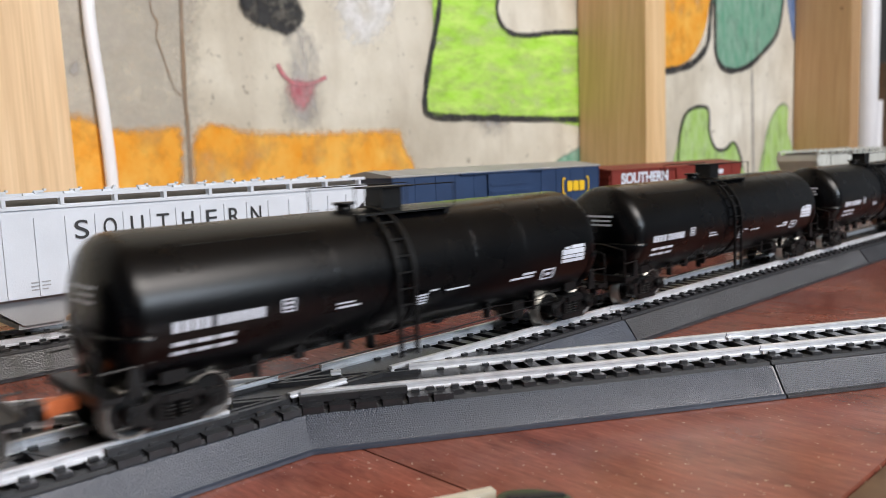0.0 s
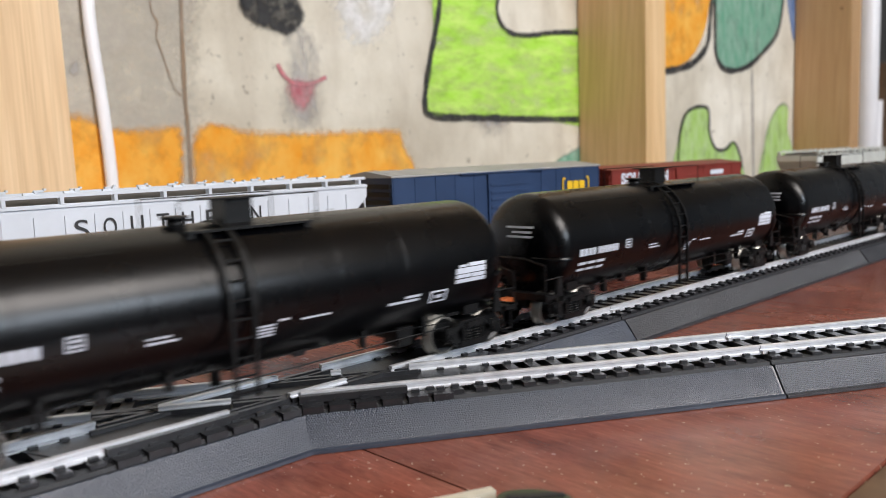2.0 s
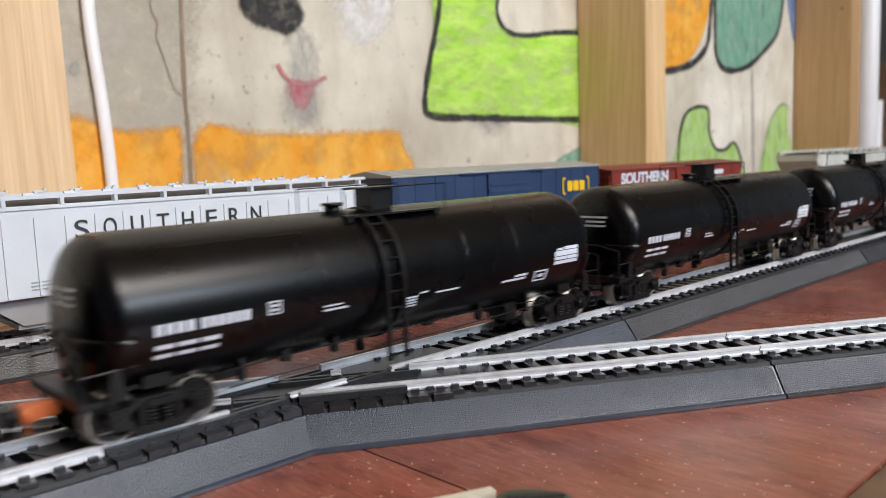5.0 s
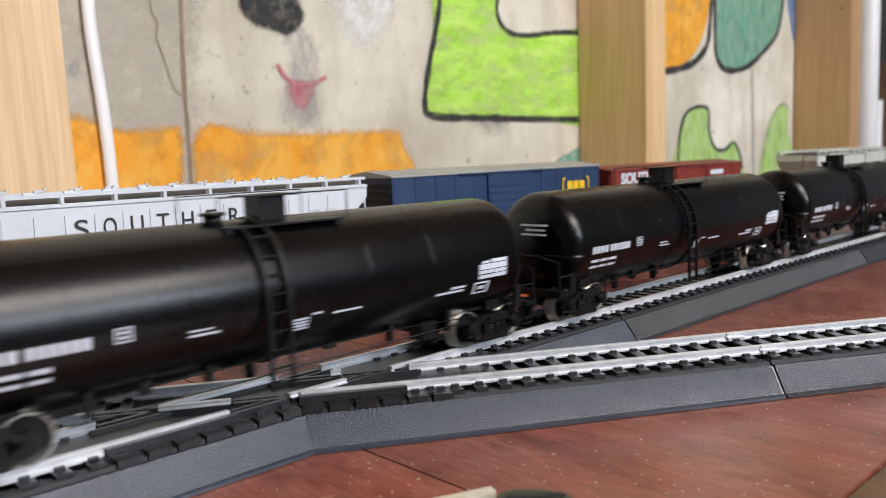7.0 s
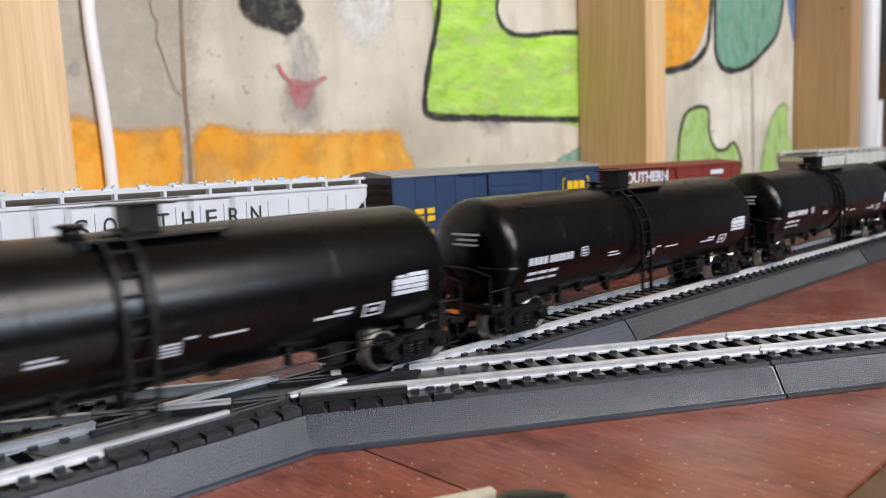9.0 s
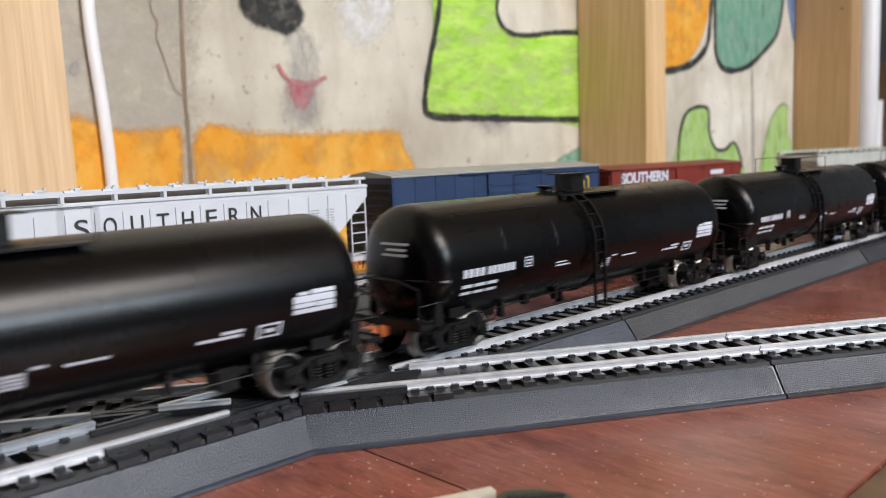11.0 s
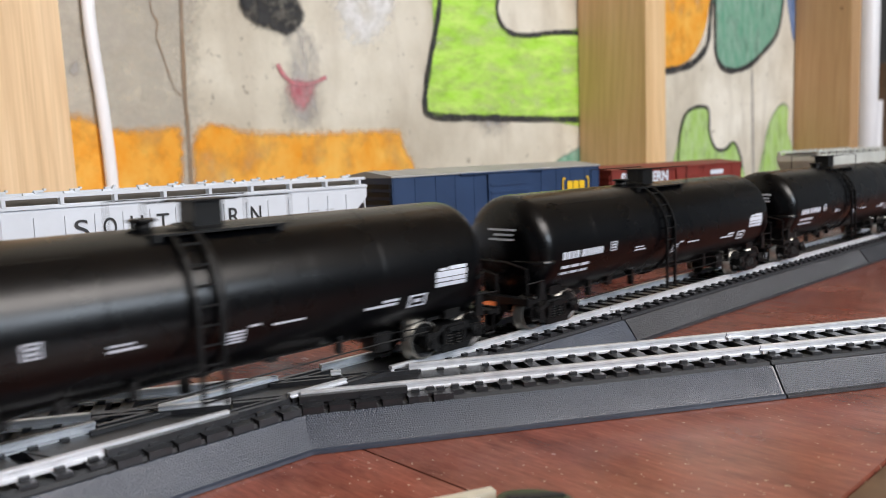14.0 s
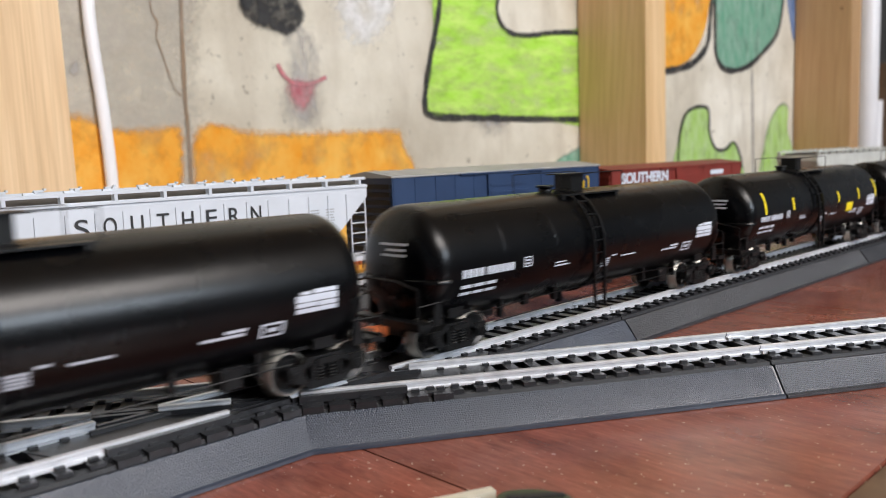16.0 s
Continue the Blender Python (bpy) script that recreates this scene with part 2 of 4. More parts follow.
def smooth_loop(pts, steps=6, closed=True):
    """A soft curve through a few corners."""
    out, n = [], len(pts)
    for i in range(n if closed else n - 1):
        p = [pts[(i + k) % n] if closed else pts[min(max(i + k, 0), n - 1)] for k in (-1, 0, 1, 2)]
        for s in range(steps):
            t = s / steps
            out.append(tuple(0.5 * (2 * p[1][c] + (p[2][c] - p[0][c]) * t + (2 * p[0][c] - 5 * p[1][c] + 4 * p[2][c] - p[3][c]) * t * t + (3 * p[1][c] - p[0][c] - 3 * p[2][c] + p[3][c]) * t ** 3) for c in (0, 1)))
    return out if closed else out + [tuple(pts[-1])]


# ---- room ----
WALL_Y, FRONT_Y = 0.370, 0.2835
FLOOR_Z, CEIL_Z = -0.85, 1.40
bm = bmesh.new()
box(bm, -2.6, 3.6, WALL_Y, WALL_Y + 0.2, FLOOR_Z, CEIL_Z)
wall_n = solid("wall_north", bm, CONCRETE, "grey bare concrete basement wall with chalk paint", "wall", "structure")
bm = bmesh.new()
for x0, x1, z0, z1 in ((-2.6, 0.25, FLOOR_Z, CEIL_Z), (1.65, 3.6, FLOOR_Z, CEIL_Z), (0.25, 1.65, FLOOR_Z, 0.74), (0.25, 1.65, 1.30, CEIL_Z)):
    box(bm, x0, x1, -3.2, -3.0, z0, z1)
solid("wall_south", bm, ROOM_WHITE, "pale basement wall with a high window", "wall", "structure")
window = thing("window_1", "white framed high basement window", "window", pose(0.95, -3.12, 1.02), kind="structure")
for x0, x1, z0, z1 in ((-0.70, -0.66, -0.28, 0.28), (0.66, 0.70, -0.28, 0.28), (-0.66, 0.66, -0.28, -0.24), (-0.66, 0.66, 0.24, 0.28), (-0.02, 0.02, -0.24, 0.24)):
    bm = bmesh.new()
    box(bm, x0, x1, -0.03, 0.03, z0, z1)
    part("window_frame", bm, PVC, window)
for nm, dims in (("wall_west", (-2.8, -2.6, -3.2, 0.57)), ("wall_east", (3.6, 3.8, -3.2, 0.57))):
    bm = bmesh.new()
    box(bm, *dims, FLOOR_Z, CEIL_Z)
    solid(nm, bm, ROOM_WHITE, "pale basement wall behind the layout", "wall", "structure")
bm = bmesh.new()
box(bm, -2.8, 3.8, -3.2, 0.57, FLOOR_Z - 0.1, FLOOR_Z)
solid("floor", bm, FLOOR_GREY, "grey concrete basement floor", "floor", "structure")
bm = bmesh.new()
box(bm, -2.8, 3.8, -3.2, 0.57, CEIL_Z, CEIL_Z + 0.1)
for i in range(10):
    box(bm, -2.3 + i * 0.6, -2.26 + i * 0.6, -3.0, WALL_Y, CEIL_Z - 0.09, CEIL_Z - 0.001)
solid("ceiling", bm, CEILING_WOOD, "brown timber basement ceiling with joists", "ceiling", "structure")
for cx, cy in ((0.34, -1.28),):
    lamp_thing = thing("ceiling_lamp", "white fluorescent ceiling lamp under the joists", "lamp", pose(cx, cy, 1.30), "ceiling lamps")
    bm = bmesh.new()
    box(bm, -0.63, 0.63, -0.43, 0.43, 0.062, 0.0985)
    part("housing", bm, PVC, lamp_thing, bevel=0.004)

# wall studs
KNOT_PALE = painted("knot_halo", (0.48, 0.29, 0.14), 0.65, 0.2, 150)
KNOT_DARK = painted("knot_heart", (0.16, 0.08, 0.04), 0.65, 0.3, 200)


def stud(x0, label, mat, lean=0.0, knots=()):
    bm = bmesh.new()
    box(bm, x0, x0 + 0.0382, FRONT_Y, WALL_Y - 0.002, FLOOR_Z, CEIL_Z - 0.1)
    bm.transform(Matrix.Translation((x0, 0, 0.05)) @ pose(0, 0, 0, 0, lean, 0) @ Matrix.Translation((-x0, 0, -0.05)))
    ob = solid("wall_stud", bm, mat, label, "stud", group="wall studs", bevel=0.0015)
    for side, u, z, r in knots:
        bm = bmesh.new()
        ring = [(r * math.cos(t), 1.5 * r * math.sin(t)) for t in (2 * math.pi * i / 18 for i in range(18))]
        for k, lift in ((1.0, 0.0002), (0.45, 0.0004)):
            bm.faces.new([bm.verts.new((x0 + u + k * a, FRONT_Y - lift, z + k * b) if side == "front" else (x0 - lift, FRONT_Y + u + k * a, z + k * b)) for a, b in ring]).material_index = 0 if k == 1.0 else 1
        part("knot", bm, [KNOT_PALE, KNOT_DARK], ob, "dark knot in the wood")
    return ob


stud(0.1173, "pale pine wall stud beside a white cable", STUD, -0.7, (("front", 0.012, 0.30, 0.005),))
stud(0.7269, "pale pine wall stud behind the boxcars", STUD_TAN, 0.0, (("side", 0.03, 0.42, 0.006),))
stud(1.2956, "brown pine wall stud in a shaded tone beside a white pipe", STUD_SHADE_BROWN, 0.0, (("side", 0.0147, 0.2674, 0.004), ("front", 0.03, 0.0729, 0.003)))

# chalk and spray paint on the concrete
def coat(name, bm, values, mat, label):
    """Links a coat of paint; values tell how thick it lies at each vertex."""
    me = bpy.data.meshes.new(name)
    bm.to_mesh(me)
    bm.free()
    me.materials.append(mat)
    at = me.attributes.new("thickness", "FLOAT", "POINT")
    at.data.foreach_set("value", values)
    ob = new(name, me)
    ob.parent = wall_n
    return tagged(ob, label)


def patch(name, pts, mat, lift, label, steps=6, soft=0.004):
    """A painted shape as a fine net of quads that thins out over its rim."""
    lo = np.array(smooth_loop(pts, steps))
    nxt = np.roll(lo, -1, axis=0)
    step = max(0.0022, soft * 0.45)
    low, high = lo.min(axis=0) - soft, lo.max(axis=0) + soft
    gx, gz = np.arange(low[0], high[0] + step, step), np.arange(low[1], high[1] + step, step)
    px, pz = [g.ravel() for g in np.meshgrid(gx, gz, indexing="ij")]
    dist, inside = np.full(px.shape, 9.0), np.zeros(px.shape, bool)
    for (ax, az), (bx, bz) in zip(lo, nxt):
        dx, dz = bx - ax, bz - az
        t = np.clip(((px - ax) * dx + (pz - az) * dz) / (dx * dx + dz * dz + 1e-12), 0, 1)
        dist = np.minimum(dist, np.hypot(px - ax - t * dx, pz - az - t * dz))
        if az != bz:
            inside ^= ((az > pz) != (bz > pz)) & (px < dx * (pz - az) / dz + ax)
    cover = np.clip(np.where(inside, dist, -dist) / soft + 0.5, 0, 1).reshape(len(gx), len(gz))
    bm = bmesh.new()
    made, values = {}, []

    def vert(i, j):
        if (i, j) not in made:
            made[i, j] = bm.verts.new((gx[i], WALL_Y - lift, gz[j]))
            values.append(float(cover[i, j]))
        return made[i, j]

    for i in range(len(gx) - 1):
        for j in range(len(gz) - 1):
            if cover[i:i + 2, j:j + 2].max() > 0:
                bm.faces.new((vert(i, j), vert(i + 1, j), vert(i + 1, j + 1), vert(i, j + 1)))
    return coat(name, bm, values, mat, label)


def stroke(name, pts, width, mat, lift, label, closed=False, steps=7):
    bm = bmesh.new()
    lo = smooth_loop(pts, steps, closed)
    if closed:
        lo.append(lo[0])
    row, values = [], []
    for i, (x, z) in enumerate(lo):
        a, b = lo[max(i - 1, 0)], lo[min(i + 1, len(lo) - 1)]
        d = Vector((b[0] - a[0], b[1] - a[1])).normalized()
        w = width * (0.62 + 0.25 * noise.noise((x * 60, z * 60, lift * 1000)))
        row.append([bm.verts.new((x - d.y * w * k, WALL_Y - lift, z + d.x * w * k)) for k in (-1.1, -0.3, 0.3, 1.1)])
        values += [0.0, 0.0, 0.0, 0.0] if i in (0, len(lo) - 1) else [0.0, 1.0, 1.0, 0.0]
    for p, q in zip(row, row[1:]):
        for k in range(3):
            bm.faces.new((p[k], p[k + 1], q[k + 1], q[k]))
    return coat(name, bm, values, mat, label)


CHALK_ORANGE = chalk("orange_spray", (0.76, 0.28, 0.010), 0.60, (12, 12, 9), 0.2, (0.86, 0.50, 0.11))
CHALK_GREEN = chalk("lime_chalk", (0.33, 0.68, 0.035), 0.54, (9, 9, 34), 0.42, (0.60, 0.82, 0.22))
CHALK_LEAF = chalk("leaf_green_chalk", (0.33, 0.55, 0.10), 0.62, (30, 30, 12), 0.35)
CHALK_TEAL = chalk("teal_chalk", (0.10, 0.32, 0.20), 0.62, (30, 30, 12), 0.30)
CHALK_BLACK = chalk("black_spray", (0.022, 0.022, 0.023), 0.57, (60, 60, 60), 0.06)
CHALK_RED = chalk("red_chalk", (0.50, 0.10, 0.13), 0.50, (40, 40, 40), 0.35)
CHALK_SMUDGE = chalk("grey_smudge", (0.30, 0.27, 0.25), 0.40, (30, 30, 8), 0.5)
CHALK_WHITE = chalk("white_smear", (0.82, 0.82, 0.82), 0.44, (30, 30, 30), 0.2)
CHALK_BLUE = chalk("blue_chalk", (0.05, 0.13, 0.33), 0.62, (25, 25, 12), 0.3)
GREY_FILM = chalk("grey_wall_film", (0.49, 0.45, 0.385), 0.46, (9, 9, 9), 0.1)
RUST = chalk("rust_stain", (0.24, 0.15, 0.075), 0.50, (60, 60, 5), 0.3)
# greyer tone over the wall left of the rust streak
patch("grey_film", [(0.1711, 0.1943), (0.2208, 0.2045), (0.2692, 0.2073), (0.2666, 0.1527), (0.2654, 0.117), (0.2647, 0.081), (0.2575, 0.0163), (0.1559, 0.0262)], GREY_FILM, 0.0003, "greyer stretch of the concrete wall", 4, 0.03)
patch("orange_band", [(0.1717, 0.0899), (0.2149, 0.091), (0.2467, 0.0924), (0.258, 0.0871), (0.2523, 0.0168), (0.2516, -0.0576), (0.1487, -0.0529)], CHALK_ORANGE, 0.0006, "orange spray paint band", 4, 0.01)
patch("orange_band", [(0.273, 0.0922), (0.3181, 0.0886), (0.3752, 0.088), (0.4278, 0.0895), (0.4608, 0.0892), (0.4667, 0.0762), (0.4809, 0.0503), (0.4813, -0.0056), (0.3653, -0.06), (0.2584, -0.0547), (0.2668, 0.0237)], CHALK_ORANGE, 0.0006, "orange spray paint band", 4, 0.01)
patch("black_spot", [(0.3153, 0.1939), (0.3131, 0.183), (0.3219, 0.1739), (0.3387, 0.1694), (0.3549, 0.1681), (0.3672, 0.1787), (0.3648, 0.1907), (0.3512, 0.2034), (0.3264, 0.2025)], CHALK_BLACK, 0.001, "black sprayed spot", 6, 0.006)
patch("grey_smudge", [(0.3529, 0.1693), (0.3721, 0.1642), (0.3763, 0.1377), (0.3764, 0.1062), (0.365, 0.0994), (0.3485, 0.1059), (0.3537, 0.128), (0.3589, 0.1501)], CHALK_SMUDGE, 0.0005, "grey drip smudge", 6, 0.02)
patch("red_mark", [(0.351, 0.127), (0.3586, 0.1299), (0.3697, 0.1285), (0.3757, 0.1296), (0.3718, 0.1196), (0.3641, 0.1105), (0.3593, 0.1105), (0.3546, 0.1183)], CHALK_RED, 0.001, "red chalk mark", 6, 0.009)
stroke("red_mark", [(0.3419, 0.1436), (0.3465, 0.1356), (0.3548, 0.1293), (0.367, 0.1284), (0.378, 0.1311), (0.3878, 0.1355)], 0.0034, CHALK_RED, 0.0012, "red chalk stroke", False)
patch("white_smear", [(0.4055, 0.2074), (0.4539, 0.2129), (0.4591, 0.1944), (0.4421, 0.1739), (0.4203, 0.1653), (0.4095, 0.1806)], CHALK_WHITE, 0.0005, "white smear", 6, 0.018)
patch("green_letter", [(0.5188, 0.2228), (0.5109, 0.1792), (0.5009, 0.1381), (0.4976, 0.1151), (0.5099, 0.1055), (0.5771, 0.1049), (0.6646, 0.1032), (0.7556, 0.1024), (0.758, 0.1981), (0.6914, 0.1919), (0.6356, 0.1865), (0.6082, 0.1911), (0.5978, 0.2022), (0.5986, 0.2213), (0.6075, 0.2359)], CHALK_GREEN, 0.0008, "lime green chalk letter shape", 5, 0.005)
stroke("black_outline", [(0.5235, 0.231), (0.5143, 0.1896), (0.5022, 0.1483), (0.4955, 0.115), (0.507, 0.1044), (0.569, 0.1032), (0.6552, 0.1025), (0.7556, 0.1024)], 0.0062, CHALK_BLACK, 0.0012, "black spray outline", False)
stroke("black_outline", [(0.61, 0.2362), (0.5966, 0.2141), (0.6009, 0.197), (0.6182, 0.1874), (0.6491, 0.1881), (0.6915, 0.1942), (0.758, 0.1981)], 0.0052, CHALK_BLACK, 0.0012, "black spray outline", False)
patch("grey_smudge", [(0.5651, 0.1054), (0.602, 0.1045), (0.6017, 0.0961), (0.5831, 0.0917), (0.5687, 0.0972)], CHALK_SMUDGE, 0.0006, "grey smudge", 6, 0.02)
patch("teal_mark", [(0.7441, 0.0732), (0.7176, 0.0674), (0.6921, 0.0594), (0.677, 0.0489), (0.7016, 0.0418), (0.7541, 0.0395)], CHALK_TEAL, 0.0007, "teal chalk mark", 6, 0.005)
patch("orange_letter", [(0.8511, 0.2713), (1.015, 0.2915), (1.0183, 0.2478), (1.0001, 0.2093), (0.9633, 0.1792), (0.9009, 0.164), (0.8496, 0.165)], CHALK_ORANGE, 0.0007, "orange chalk letter shape", 6, 0.005)
stroke("black_outline", [(1.0335, 0.2938), (1.0245, 0.2409), (1.0154, 0.203), (0.9778, 0.1771), (0.9143, 0.1639), (0.8496, 0.1637)], 0.0085, CHALK_BLACK, 0.0012, "black spray outline", False)
patch("teal_letter", [(1.0461, 0.2953), (1.0434, 0.2351), (1.0469, 0.1898), (1.0799, 0.1746), (1.1316, 0.1827), (1.1862, 0.2078), (1.2338, 0.243), (1.2524, 0.2955), (1.2416, 0.3194)], CHALK_TEAL, 0.0007, "teal chalk letter shape", 6, 0.005)
stroke("black_outline", [(1.0398, 0.2946), (1.0371, 0.227), (1.0438, 0.1859), (1.0766, 0.1721), (1.1352, 0.1804), (1.19, 0.2064), (1.236, 0.239), (1.2544, 0.2957)], 0.0075, CHALK_BLACK, 0.0012, "black spray outline", False)
patch("leaf_mark", [(0.9356, 0.0169), (0.9415, 0.0755), (0.953, 0.1047), (0.9778, 0.1182), (1.0158, 0.1156), (1.0206, 0.0897), (1.035, 0.0648), (1.0644, 0.0611), (1.0896, 0.0718), (1.1088, 0.0568), (1.1166, 0.0073)], CHALK_LEAF, 0.0007, "light green chalk shape", 5, 0.005)
stroke("black_outline", [(0.9385, 0.0389), (0.9444, 0.0827), (0.9588, 0.1098), (0.9883, 0.1198), (1.0189, 0.1172), (1.0222, 0.0859), (1.0414, 0.0631), (1.0711, 0.0625), (1.093, 0.0717), (1.1124, 0.0527), (1.1198, 0.0319)], 0.005, CHALK_BLACK, 0.0012, "grey spray outline", False)
patch("leaf_mark", [(1.1813, 0.0038), (1.1933, 0.0676), (1.2139, 0.1043), (1.2474, 0.1271), (1.2744, 0.124), (1.2735, 0.0886), (1.2915, 0.0597), (1.3024, -0.0026)], CHALK_LEAF, 0.0007, "light green chalk shape", 5, 0.005)
stroke("black_outline", [(1.1829, 0.0209), (1.1952, 0.0719), (1.2177, 0.1078), (1.2514, 0.1281), (1.2787, 0.1223)], 0.0035, CHALK_SMUDGE, 0.0012, "grey spray outline", False)
patch("blue_mark", [(1.2658, 0.3224), (1.2805, 0.2555), (1.2985, 0.2264), (1.3403, 0.2248), (1.347, 0.3324)], CHALK_BLUE, 0.0007, "blue chalk mark", 4, 0.005)
stroke("rust_streak", [(0.2666, 0.1954), (0.2652, 0.1565), (0.264, 0.121), (0.2644, 0.0931), (0.2638, 0.0527), (0.2613, -0.0006)], 0.003, RUST, 0.001, "rusty vertical streak", False)
stroke("wall_crack", [(0.2434, 0.1852), (0.2444, 0.1732), (0.2478, 0.1667), (0.2462, 0.157), (0.2494, 0.1457), (0.2532, 0.1324), (0.2566, 0.1223), (0.2612, 0.1169)], 0.001, RUST, 0.001, "thin crack in the concrete", False)
stroke("wall_seam", [(1.1496, 0.1795), (1.1527, 0.114), (1.1586, 0.0051)], 0.006, CHALK_SMUDGE, 0.0004, "grey form seam", False)
patch("chip", [(0.188, 0.1338), (0.191, 0.1361), (0.1921, 0.1326), (0.1897, 0.1289), (0.1874, 0.1306)], CHALK_SMUDGE, 0.0006, "dark chip in the concrete", 6, 0.005)

# ---- table ----
def table():
    t = thing("layout_table", "red-brown stained board table carrying model tracks", "table", pose(0, 0, 0))
    edges = [0.1085 + 0.2255 * i for i in range(-11, 13)]
    off = 0.0
    for x0, x1 in zip(edges, edges[1:]):
        bm = bmesh.new()
        box(bm, x0 + off + 0.0003, x1 + off - 0.0003, -0.1165, 0.215, -0.018, 0.0)
        part("board", bm, BOARD, t, bevel=0.0003)
    bm = bmesh.new()
    box(bm, edges[0] + off, edges[-1] + off, -0.1280, -0.1170, -0.03, -0.0008)
    part("edge_strip", bm, DARK_WOOD, t, "dark brown edge strip", bevel=0.003)
    bm = bmesh.new()
    box(bm, edges[0] + off, edges[-1] + off, -0.10, 0.20, -0.06, -0.0185)
    part("apron", bm, DARK_WOOD, t)
    for lx in (-2.1, -0.9, 0.3, 1.5, 2.6):
        for ly in (-0.08, 0.17):
            bm = bmesh.new()
            box(bm, lx - 0.03, lx + 0.03, ly - 0.02, ly + 0.03, FLOOR_Z, -0.0605)
            part("leg", bm, DARK_WOOD, t)
    return t


table()

# ---- tracks ----
RAIL_Z, TIE_Z, BED_Z = 0.0120, 0.0096, 0.0078
HALF, PITCH = 0.00825, 0.0064
CROSS_X, TURN, REACH = 0.104, 30.5, 0.1305


def rail_bar(bm, x0, x1, y, z0=TIE_Z, z1=RAIL_Z, slot=0):
    """Foot, web and head of one rail."""
    h = z1 - z0
    prof = [(-0.0011, 0), (0.0011, 0), (0.0011, 0.16 * h), (0.0004, 0.3 * h), (0.0004, 0.62 * h), (0.00075, 0.72 * h), (0.00075, 0.95 * h), (0.0006, h), (-0.0006, h), (-0.00075, 0.95 * h), (-0.00075, 0.72 * h), (-0.0004, 0.62 * h), (-0.0004, 0.3 * h), (-0.0011, 0.16 * h)]
    a = [bm.verts.new((x0, y + p, z0 + q)) for p, q in prof]
    b = [bm.verts.new((x1, y + p, z0 + q)) for p, q in prof]
    n = len(prof)
    for i in range(n):
        bm.faces.new((a[i], a[(i + 1) % n], b[(i + 1) % n], b[i])).material_index = slot
    bm.faces.new(a[::-1]).material_index = slot
    bm.faces.new(b).material_index = slot


def bed_prism(bm, x0, x1, drop=0.0):
    half = [(0.0206, 0.0002), (0.0206, 0.0010), (0.0197, 0.0013), (0.0148, BED_Z - drop), (0.0136, BED_Z - drop), (0.0133, BED_Z + 0.0009 - drop), (0.0100, BED_Z + 0.0009 - drop), (0.0098, BED_Z - drop)]
    prof = [(-y, z) for y, z in half] + half[::-1]
    a = [bm.verts.new((x0, y, z)) for y, z in prof]
    b = [bm.verts.new((x1, y, z)) for y, z in prof]
    n = len(prof)
    for i in range(n):
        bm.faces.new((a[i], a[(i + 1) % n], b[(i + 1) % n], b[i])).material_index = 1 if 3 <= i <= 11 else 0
    bm.faces.new(a[::-1])
    bm.faces.new(b)


def pebbles(parent, x0, x1, mat, m=None, side=-1):
    """Small raised pebbles moulded all over one slope of a roadbed."""
    rng = np.random.default_rng(int(1e5 * abs(x0)) + int(1e5 * abs(x1)) + 7)
    foot, top, pitch = Vector((0, side * 0.01972, 0.00128)), Vector((0, side * 0.01478, BED_Z)), 0.00060
    up = (top - foot).normalized()
    out = Vector((0, side * up.z, -side * up.y))
    rows, cols = round((top - foot).length / (pitch * 0.87)), int((x1 - x0) / pitch) + 1
    i, j = [g.ravel() for g in np.meshgrid(np.arange(rows), np.arange(cols), indexing="ij")]
    u = x0 + (j + 0.5 * (i % 2)) * pitch + rng.uniform(-0.16, 0.16, i.size) * pitch
    v = (i + 0.5) * pitch * 0.87 + rng.uniform(-0.16, 0.16, i.size) * pitch
    size = rng.uniform(0.56, 0.64, i.size) * pitch
    ring = [(k * math.cos(a), k * math.sin(a), h) for k, h in ((1.0, -0.10), (0.74, 0.15), (0.40, 0.25)) for a in (math.pi / 3 * q for q in range(6))] + [(0, 0, 0.28)]
    shape = np.array(ring)
    local = shape[None] * size[:, None, None]
    du, dv, dn = local[..., 0] + u[:, None], local[..., 1] + v[:, None], local[..., 2]
    pts = np.stack([du, foot.y + up.y * dv + out.y * dn, foot.z + up.z * dv + out.z * dn], axis=-1).reshape(-1, 3)
    one = [(k + q, k + (q + 1) % 6, k + 6 + (q + 1) % 6, k + 6 + q) for k in (0, 6) for q in range(6)] + [(12 + q, 12 + (q + 1) % 6, 18) for q in range(6)]
    faces = [tuple(19 * k + q for q in f) for k in range(i.size) for f in one]
    me = bpy.data.meshes.new("pebble_relief")
    me.from_pydata(pts.tolist(), [], faces)
    if m:
        me.transform(m)
    if side > 0:
        me.flip_normals()
    me.shade_smooth()
    me.materials.append(mat)
    ob = new("pebble_relief", me)
    ob.parent = parent
    return tagged(ob, "fine moulded pebbles on the roadbed", kind="stuff")


def tie_mesh():
    bm = bmesh.new()
    box(bm, -0.0016, 0.0016, -0.0125, 0.0125, BED_Z - 0.0005, TIE_Z)
    for y in (-HALF, HALF):
        for s in (-1, 1):
            box(bm, -0.0009, 0.0009, y + s * 0.0017 - 0.00055, y + s * 0.0017 + 0.00055, TIE_Z - 0.0001, TIE_Z + 0.0008)
    return mesh_of("tie", bm, TIE)


TIE_MESH = tie_mesh()


def put_ties(parent, x0, x1, m=None):
    x = x0
    while x < x1:
        t = new("tie", TIE_MESH)
        t.parent = parent
        t.matrix_basis = (m or Matrix()) @ pose(x, 0, 0)
        x += PITCH


